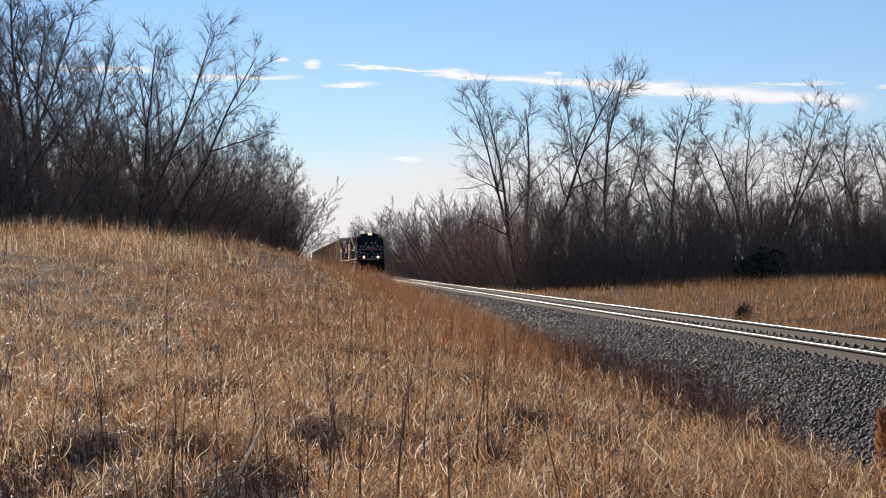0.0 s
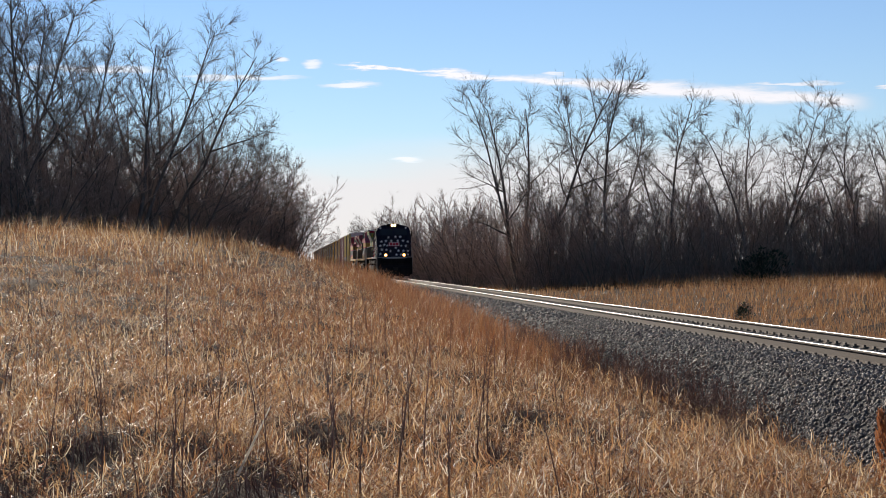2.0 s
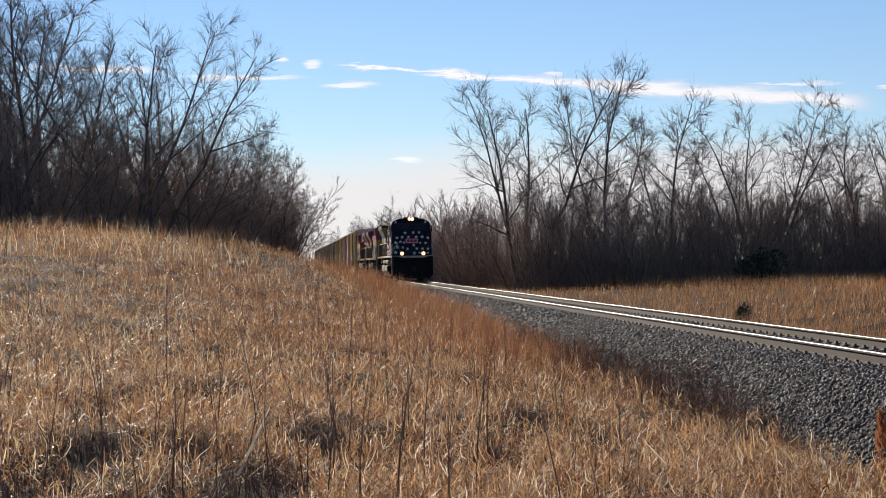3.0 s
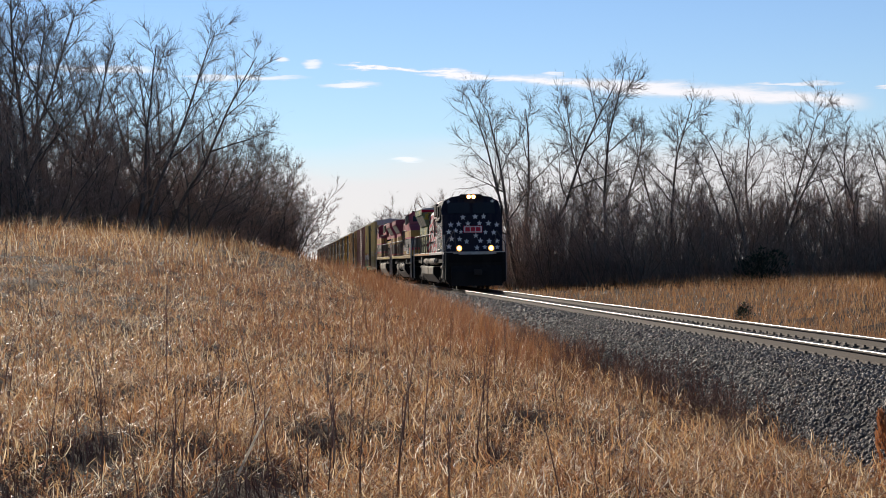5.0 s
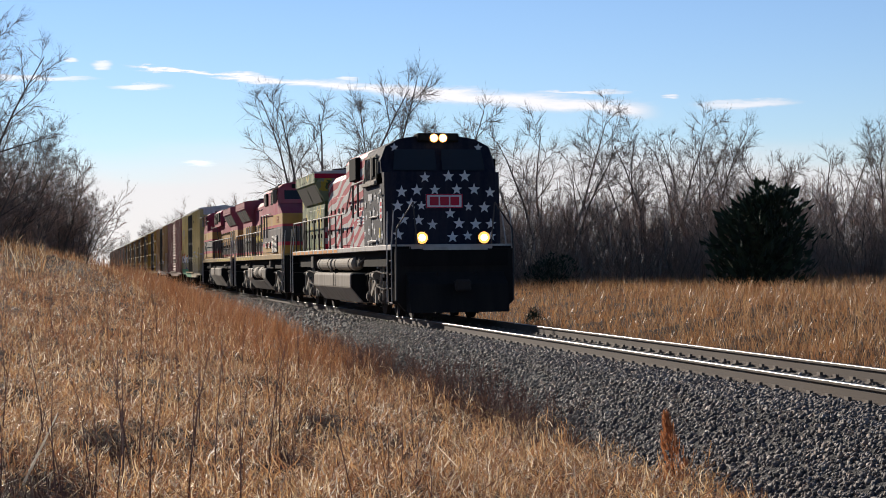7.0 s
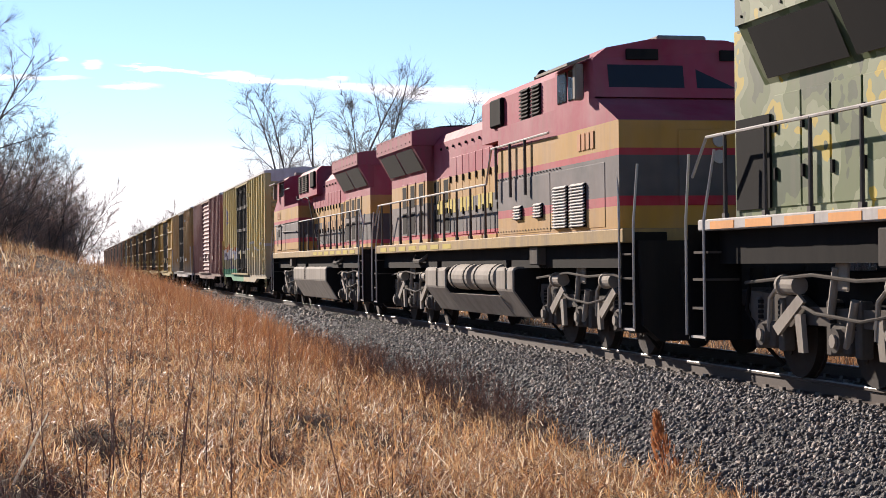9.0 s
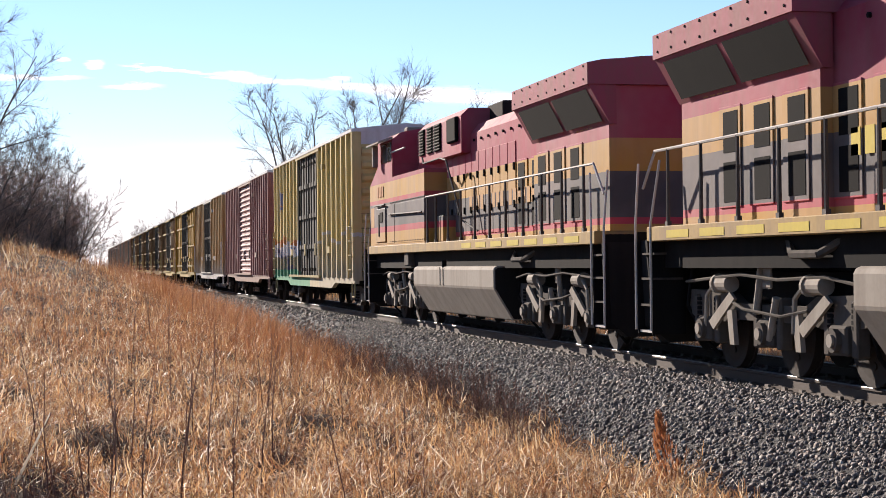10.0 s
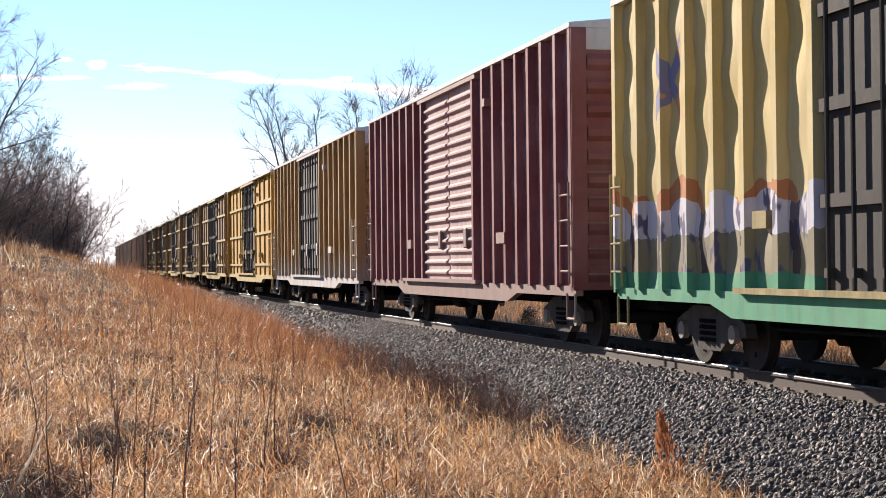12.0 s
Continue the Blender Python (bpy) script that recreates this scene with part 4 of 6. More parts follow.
# ---------------------------------------------------------------- trailing locomotives
def trailing_locomotive(sense, tank_cut, label):
    root = thing("locomotive", label, "locomotive", "train locomotives")
    L = 22.3
    bm = B()
    box(bm, -1.35, 1.35, 0.95, L - 0.95, 1.3, 1.68)
    part("underframe", bm, M_DARK, root)
    bm = B()
    box(bm, -1.56, 1.56, 1.3, L - 1.2, 1.66, 1.86, 0.012)
    sill = part("walkway", bm, painted("gold_sill_paint", (0.38, 0.25, 0.09), 0.5, 0.6), root, "yellow walkway sill")
    for i in range(7):
        for sx in (-1, 1):
            part("reflector", box(B(), sx * 1.56, sx * 1.566, 12.3 + i * 1.2, 13.1 + i * 1.2, 1.70, 1.80), M_YELLOWBAR, sill, "yellow reflective strip")
    for y0, w in ((0.75, -1), (L - 0.75, 1)):
        bm = B()
        prism(bm, [(-1.5, 1.68), (1.5, 1.68), (1.45, 0.5), (1.2, 0.28), (-1.2, 0.28), (-1.45, 0.5)], min(y0, y0 - w * 0.3), max(y0, y0 - w * 0.3), "y")
        pl = part("pilot", bm, M_BLACK, root, "black end pilot")
        bm = B()
        for e in (-0.9, -0.3, 0.35, 0.95):
            pipe(bm, [(e, y0 + w * 0.05, 1.3), (e, y0 + w * 0.15, 0.8), (e + 0.1, y0 + w * 0.15, 0.5)], 0.03)
        part("air_hose", bm, M_BLACK, pl)
        coupler(root, y0 + w * 0.55, w)
    # nose and full-width body
    bm = B()
    prism(bm, [(1.55, 1.86), (1.55, 3.42), (1.75, 3.5), (2.7, 3.86), (4.7, 3.86), (4.7, 3.53), (8.5, 3.53), (8.5, 1.86)], -1.52, 1.52, "x")
    box(bm, -1.52, 0.88, 4.7, 8.5, 3.53, 3.86)
    nose = part("nose", bm, M_BELLE, root, "nose in red, gold and charcoal bands")
    bm = B()
    prism(bm, [(-1.52, 3.86), (-1.52, 4.45), (-1.3, 4.62), (-0.6, 4.76), (0.6, 4.76), (1.3, 4.62), (1.52, 4.45), (1.52, 3.86)], 2.75, 4.72, "y")
    for v in bm.verts:
        if v.co.y < 3 and v.co.z < 4:
            v.co.y = 2.6
    cab = part("cab", bm, M_BELLE, root, "dark red cab")
    for x0, x1 in ((-1.3, -0.1), (0.1, 1.3)):
        bm = B()
        bm.faces.new([bm.verts.new(p) for p in ((x0, 2.625, 3.95), (x1, 2.625, 3.95), (x1, 2.715, 4.36), (x0, 2.715, 4.36))])
        bmesh.ops.solidify(bm, geom=bm.faces[:], thickness=0.02)
        part("windshield", bm, M_GLASS, cab, "dark windshield pane")
    bm = B()
    for x0 in (-1.0, 0.5):
        box(bm, x0, x0 + 0.5, 2.68, 2.74, 4.44, 4.6)
    part("number_board", bm, M_BLACK, cab, "dark number board")
    bm = B()
    for i in range(2):
        rod(bm, (0.0, 1.55, 2.9 + i * 0.24), (0.0, 1.50, 2.9 + i * 0.24), 0.1, 14)
    part("nose_headlight", bm, M_LIGHTBAR, nose)
    bm = B()
    box(bm, -0.4, 0.4, 3.0, 4.4, 4.75, 4.86, 0.03)
    box(bm, 0.5, 1.0, 3.6, 4.0, 4.7, 4.82, 0.03)
    part("roof_gear", bm, M_DUSTY, cab)
    bm = B()
    box(bm, -0.62, 0.3, 1.53, 1.55, 2.2, 3.3, 0.01)
    part("nose_door", bm, M_BELLE, nose)
    # inverter cab and hoods
    bm = B()
    prism(bm, [(-1.22, 3.86), (-1.22, 4.5), (-1.05, 4.66), (0.75, 4.66), (0.9, 4.5), (0.9, 3.86)], 4.72, 6.55, "y")
    prism(bm, [(-1.22, 3.72), (-1.22, 4.5), (-1.05, 4.66), (1.05, 4.66), (1.22, 4.5), (1.22, 3.72)], 6.55, 10.9, "y")
    part("inverter_housing", bm, M_BELLE, root, "raised red equipment housing")
    bm = B()
    prism(bm, [(-1.02, 1.86), (-1.02, 4.1), (-0.85, 4.32), (0.85, 4.32), (1.02, 4.1), (1.02, 1.86)], 8.6, 16.4, "y")
    hood = part("engine_hood", bm, M_HOODBAND, root, "engine hood in red, gold and charcoal bands")
    bm = B()
    box(bm, -0.6, 0.6, 10.7, 12.0, 4.3, 4.72, 0.03)
    part("exhaust_housing", bm, M_BLACK, root)
    bm = B()
    prism(bm, [(-1.18, 1.86), (-1.18, 4.1), (1.18, 4.1), (1.18, 1.86)], 16.4, 20.7, "y")
    part("rear_hood", bm, M_HOODBAND, root, "rear hood below the radiator")
    radiator(root, 16.3, 20.8, 4.48, 4.1, 1.55, 1.18, 3.5, M_REDROOF)
    for sx in (-1, 1):
        bm = B()
        box(bm, sx * 1.51, sx * 1.535, 3.2, 4.0, 3.92, 4.4, 0.02)
        part("side_window", bm, M_GLASS, cab, "cab side window")
        bm = B()
        box(bm, sx * 1.51, sx * 1.535, 4.1, 4.6, 3.92, 4.4, 0.02)
        part("side_window", bm, M_GLASS, cab, "cab side window")
        bm = B()
        prism(bm, [(sx * 1.5, 4.48), (sx * 1.86, 4.36), (sx * 1.86, 4.40), (sx * 1.5, 4.53)], 2.95, 4.7, "y")
        part("sun_visor", bm, M_DUSTY, cab, "grey window awning")
        bm = B()
        box(bm, sx * 1.58, sx * 1.72, 3.0, 3.14, 3.85, 4.4, 0.02)
        part("mirror", bm, M_DUSTY, cab)
        # louvres, boxes and doors
        for a, b in ((6.62, 7.2), (7.35, 7.95)) if sx < 0 else ((6.65, 7.2), (7.5, 8.1), (8.25, 8.95)):
            louvre(root, 1.22, a, b, 3.9, 4.5, 9, M_BLACK, sx)
        bm = B()
        box(bm, sx * 1.2, sx * 1.30, 9.15 if sx < 0 else 9.8, 10.0 if sx < 0 else 10.65, 3.97, 4.5, 0.03)
        part("intake_box", bm, M_GRILLE, root, "black intake box")
        if sx < 0:
            louvre(nose, 1.532, 3.1, 3.88, 1.93, 2.6, 14, M_LIGHTBAR, sx)
            louvre(nose, 1.532, 4.05, 4.83, 1.93, 2.6, 14, M_LIGHTBAR, sx)
            for a in (5.5, 6.8):
                louvre(nose, 1.532, a, a + 0.5, 2.14, 2.38, 5, M_LIGHTBAR, sx)
        else:
            bm = B()
            box(bm, 1.52, 1.56, 2.6, 3.9, 1.95, 2.80, 0.015)
            dr = part("cab_door", bm, M_BELLE, nose, "low cab door")
            bm = B()
            box(bm, 1.56, 1.575, 3.2, 3.6, 2.45, 2.7)
            part("door_window", bm, M_GRILLE, dr)
            bm = B()
            box(bm, 1.56, 1.575, 3.0, 3.12, 2.1, 2.65)
            part("door_slot", bm, M_GRILLE, dr)
            bm = B()
            pipe(bm, [(1.58, 2.6, 2.88), (1.58, 3.95, 2.88)], 0.03)
            pipe(bm, [(1.57, 4.4, 2.62), (1.57, 8.4, 2.56)], 0.022)
            part("drip_rail", bm, M_RAILING, nose)
            bm = B()
            box(bm, 1.0, 1.32, 8.62, 9.5, 1.87, 2.45, 0.02)
            part("recess_box", bm, M_BELLE, root, "low cabinet behind the cab")
            bm = B()
            box(bm, 1.522, 1.53, 1.75, 2.2, 2.35, 2.85)
            part("emblem", bm, M_TRIMGOLD, nose, "plain gold oval emblem")
        for a, b in ((2.2, 4.95), (5.1, 8.5)):
            bm = B()
            box(bm, sx * 1.515, sx * 1.528, a, b, 1.9, 2.86, 0.006)
            part("body_panel", bm, M_BELLE, nose)
        bm = B()
        for i in range(22):
            for z in (1.95, 2.9):
                rod(bm, (sx * 1.52, 4.5 + i * 0.19, z), (sx * 1.54, 4.5 + i * 0.19, z), 0.014, 5)
        tagged(part("bolts", bm, M_TRUCK, nose), kind="stuff")
        door_panels(hood, 1.02, 8.7, 14.6, 2.0, 3.7, 0.62, M_HOODBAND, sx)
        bm = B()
        for i in range(12):
            rod(bm, (sx * 1.0, 8.9 + i * 0.6, 3.95), (sx * 1.06, 8.9 + i * 0.6, 3.95), 0.03, 6)
        part("hinges", bm, M_DARK, hood)
        for i in range(5):
            y = 14.8 + i * 0.98
            x = 1.02 if y < 16.2 else 1.18
            fr = part("screen_frame", box(B(), sx * x, sx * (x + 0.02), y - 0.08, y + 0.62, 2.05, 3.32, 0.006), M_HOODBAND, root)
            for z0, z1 in ((2.12, 2.62), (2.74, 3.25)):
                part("screen", box(B(), sx * (x + 0.02), sx * (x + 0.026), y, y + 0.46, z0, z1), M_GRILLE, fr, "dark screened opening")
        for i in range(16):
            y = 10.85 + i * 0.325
            if i not in (4, 9):
                part("letter_bar", box(B(), sx * 1.038, sx * 1.046, y, y + 0.22, 2.5, 2.80), M_YELLOWBAR if tank_cut else M_TRIMGOLD, hood, "plain yellow bar")
        bm = B()
        for i in range(4):
            box(bm, sx * 1.182, sx * 1.19, 19.0 + i * 0.24, 19.17 + i * 0.24, 3.5, 3.75)
            box(bm, sx * 1.53, sx * 1.537, 2.7 + i * 0.22, 2.86 + i * 0.22, 3.1, 3.36)
        part("number_bars", bm, painted("gold_letter", (0.5, 0.22, 0.08)), nose, "plain gold number bars")
        ys = [20.4, 19.2, 18.0, 16.8, 15.6, 14.4, 13.2, 12.0, 10.8, 9.6]
        low_rail = [(sx * 1.5, 21.4, 2.4), (sx * 1.5, 20.9, 2.88)]
        if sx < 0:
            handrail(root, low_rail + [(-1.5, 9.5, 2.88), (-1.56, 8.85, 3.5), (-1.6, 4.9, 3.5)], [(-1.5, y, 2.88) for y in ys], 1.86)
            for y in (8.4, 7.4, 6.4):
                part("upper_post", rod(B(), (-1.585, y, 2.55), (-1.59, y, 3.5), 0.028, 6), M_RAILING, root)
        else:
            handrail(root, low_rail + [(1.5, 8.55, 2.88)], [(1.5, y, 2.88) for y in ys + [8.7]], 1.86)
            part("grab_rail", pipe(B(), [(1.55, 8.45, 3.75), (1.55, 8.6, 3.62), (1.4, 9.6, 3.68), (1.4, 10.2, 3.6), (1.3, 11.2, 2.3), (1.2, 12.2, 2.05)], 0.022), M_RAILING, root, "bent grab rail")
            part("cab_rail", pipe(B(), [(1.56, 4.75, 4.12), (1.58, 6.6, 4.12)], 0.022), M_LIGHTBAR, root, "pale grab rail beside the cab")
        steps(root, L - 1.05, -1, sx, 1.8)
        steps(root, 1.15, 1, sx, 1.8)
        part("air_pipe", pipe(B(), [(sx * 1.3, 17.0, 1.6), (sx * 1.45, 16.6, 1.45), (sx * 1.45, 15.9, 1.45), (sx * 1.3, 15.6, 1.6)], 0.05), M_TRUCK, root)
        part("valve_box", box(B(), sx * 1.3, sx * 1.5, 6.0, 6.5, 1.35, 1.66, 0.02), M_TRUCK, root)
    if tank_cut:
        fuel_tank(root, 7.4, 8.6, 1.32, 0.40)
        fuel_tank(root, 12.9, 14.9, 1.32, 0.40)
        bm = B()
        prism(bm, [(-1.5, 0.78), (-1.2, 0.40), (1.2, 0.40), (1.5, 0.78)], 8.6, 12.9, "y")
        part("tank_bridge", bm, M_DUSTY, root)
        for sx in (-1, 1):
            reservoir(root, sx * 1.3, 8.85, 10.6, 1.12, 0.26)
            reservoir(root, sx * 1.3, 11.0, 12.65, 1.12, 0.26)
    else:
        fuel_tank(root, 7.4, 14.9, 1.34, 0.32)
    horn(root, 8.0, 4.66, -0.9)
    truck_six(root, 4.4, sense)
    truck_six(root, 17.9, sense)
    return root


TRAIN = []   # (thing, metres behind the train's front, turn about z)
TRAIN.append((lead_locomotive(), 0.0, 0))
TRAIN.append((trailing_locomotive(1, True, "faded red, gold and charcoal locomotive with cutaway fuel tank"), 23.0, 0))
TRAIN.append((trailing_locomotive(-1, False, "faded red, gold and charcoal locomotive running backwards"), 67.55, 180))

# ---------------------------------------------------------------- box cars
M_GALV = painted("galvanised_roof", (0.62, 0.62, 0.62), 0.5, 0.35, (0.3, 0.25, 0.2))


def car_paint(name, color, fade, low=None, graffiti=False, rust=0.3):
    """Old car paint: faded above, grimy, dusted near the sill, with sprayed lettering on some."""
    k = Mat(name)
    p = k.xyz()
    cloud = k.noise(0.7, 5, 0.6)
    streak = k.noise(1.0, 6, 0.65, stretch=(4.0, 4.0, 0.22))
    c = k.mix(k.ramp(cloud, [(0.35, 0.0), (0.7, 1.0)]), color, fade)
    if low:
        edge = k.math("ADD", p[2], k.math("MULTIPLY", k.noise(1.6, 3, 0.5, stretch=(1, 1, 0.2)), 1.2))
        c = k.mix(k.math("MULTIPLY", k.ramp(k.math("DIVIDE", edge, 5.0), [(0.36, 1.0), (0.48, 0.0)]), 0.5), c, low)
    if graffiti:
        # block letters with arched tops: white above, drab below, dark outlines, an orange rim; green along the sill
        rough_ = k.noise(2.2, 3, 0.6)
        hue = k.noise(0.9, 2, 0.4, stretch=(1, 1.3, 1.6))
        wob = k.math("MULTIPLY", k.math("SUBTRACT", rough_, 0.5), 0.35)
        arch = k.math("ABSOLUTE", k.math("SINE", k.math("MULTIPLY", k.math("ADD", p[1], wob), 2.3)))
        top = k.math("ADD", k.math("ADD", 1.98, k.math("MULTIPLY", arch, 0.26)), k.math("MULTIPLY", wob, 0.4))
        here = k.math("GREATER_THAN", p[1], 11.2)
        below = k.math("LESS_THAN", p[2], top)
        rim = k.math("LESS_THAN", p[2], k.math("ADD", top, k.math("MULTIPLY", k.ramp(hue, [(0.45, 0.0), (0.6, 1.0)]), 0.28)))
        c = k.mix(k.math("MULTIPLY", k.math("MULTIPLY", rim, here), 0.75), c, (0.48, 0.13, 0.05))
        fill = k.mix(k.math("LESS_THAN", p[2], k.math("ADD", 1.72, wob)), (0.62, 0.63, 0.68), (0.27, 0.26, 0.17))
        blot = k.noise(3.1, 2, 0.5, stretch=(1, 1.2, 0.6))
        fill = k.mix(k.ramp(blot, [(0.58, 0.0), (0.62, 1.0)]), fill, (0.09, 0.11, 0.20))
        gap = k.math("LESS_THAN", arch, 0.22)
        fill = k.mix(k.math("MULTIPLY", gap, 0.85), fill, (0.025, 0.025, 0.04))
        c = k.mix(k.math("MULTIPLY", k.math("MULTIPLY", below, here), 0.92), c, fill)
        lowz = k.math("LESS_THAN", p[2], k.math("ADD", 1.24, k.math("MULTIPLY", wob, 0.4)))
        c = k.mix(k.math("MULTIPLY", k.math("MULTIPLY", lowz, k.math("GREATER_THAN", p[1], 9.0)), 0.9), c, (0.08, 0.33, 0.19))
        # a grey haze of old spray under a wavering white line on the other half
        crest = k.math("ADD", 2.22, k.math("MULTIPLY", k.math("SINE", k.math("ADD", k.math("MULTIPLY", p[1], 1.5), k.math("MULTIPLY", wob, 3.0))), 0.2))
        other = k.math("LESS_THAN", p[1], 6.9)
        c = k.mix(k.math("MULTIPLY", k.math("MULTIPLY", k.math("LESS_THAN", p[2], crest), other), k.math("MULTIPLY", rough_, 0.7)), c, (0.36, 0.33, 0.28))
        ring = k.math("LESS_THAN", k.math("ABSOLUTE", k.math("SUBTRACT", p[2], crest)), 0.05)
        c = k.mix(k.math("MULTIPLY", k.math("MULTIPLY", ring, other), 0.8), c, (0.52, 0.52, 0.53))
        # two crossed sprayed strokes
        ay = k.math("ABSOLUTE", k.math("SUBTRACT", p[1], 16.15))
        az_ = k.math("ABSOLUTE", k.math("SUBTRACT", p[2], 3.75))
        arm = k.math("LESS_THAN", k.math("ABSOLUTE", k.math("SUBTRACT", k.math("MULTIPLY", ay, 1.25), k.math("ADD", az_, k.math("MULTIPLY", wob, 0.5)))), 0.17)
        tag = k.math("MULTIPLY", arm, k.math("LESS_THAN", az_, 0.62))
        c = k.mix(k.math("MULTIPLY", tag, 0.75), c, k.mix(k.math("GREATER_THAN", rough_, 0.5), (0.10, 0.15, 0.42), (0.55, 0.25, 0.14)))
    c = k.mix(k.math("MULTIPLY", k.ramp(streak, [(0.48, 0.0), (0.72, 1.0)]), rust), c, (0.13, 0.07, 0.045))
    fine = k.noise(18, 4)
    bow = k.noise(1.6, 2, 0.5, stretch=(1, 1.0, 0.8))
    k.set(c, k.math("ADD", 0.62, k.math("MULTIPLY", fine, 0.25)), 0, 0.15)
    k.bump(k.math("ADD", bow, k.math("MULTIPLY", fine, 0.03)), 0.35, 0.06)
    return k.m


def truck_four(root, cy, keyed):
    r = 0.457
    for dy in (-0.9, 0.9):
        wheelset(root, cy + dy, r, keyed, 1)
    for sx in (-1, 1):
        bm = B()
        prism(bm, [(cy - 1.25, 0.42), (cy - 1.2, 0.60), (cy - 0.55, 0.80), (cy + 0.55, 0.80), (cy + 1.2, 0.60), (cy + 1.25, 0.42), (cy + 0.7, 0.42), (cy + 0.38, 0.22), (cy - 0.38, 0.22), (cy - 0.7, 0.42)], sx * 0.93, sx * 1.08, "x")
        sf = part("side_frame", bm, M_TRUCK, root, "rusty cast truck frame")
        for dy in (-0.9, 0.9):
            bm = B()
            rod(bm, (sx * 1.05, cy + dy, 0.457), (sx * 1.14, cy + dy, 0.457), 0.12, 12)
            part("bearing_cap", bm, M_DUSTY, sf)
        for e in (-0.17, 0.0, 0.17):
            bm = B()
            for i in range(4):
                rod(bm, (sx * 1.09, cy + e, 0.34 + i * 0.08), (sx * 1.09, cy + e, 0.39 + i * 0.08), 0.065, 8)
            part("spring", bm, M_DARK, sf)
    bm = B()
    box(bm, -1.0, 1.0, cy - 0.22, cy + 0.22, 0.5, 0.85, 0.02)
    part("truck_bolster", bm, M_DARK, root)


def ladder(root, x, y0, y1, z0, z1, n, mat_):
    bm = B()
    for y in (y0, y1):
        rod(bm, (x, y, z0), (x, y, z1), 0.018, 6)
    for i in range(n):
        z = z0 + (i + 0.5) * (z1 - z0) / n
        rod(bm, (x, y0, z), (x, y1, z), 0.016, 6)
    part("ladder", bm, mat_, root, "thin steel side ladder")


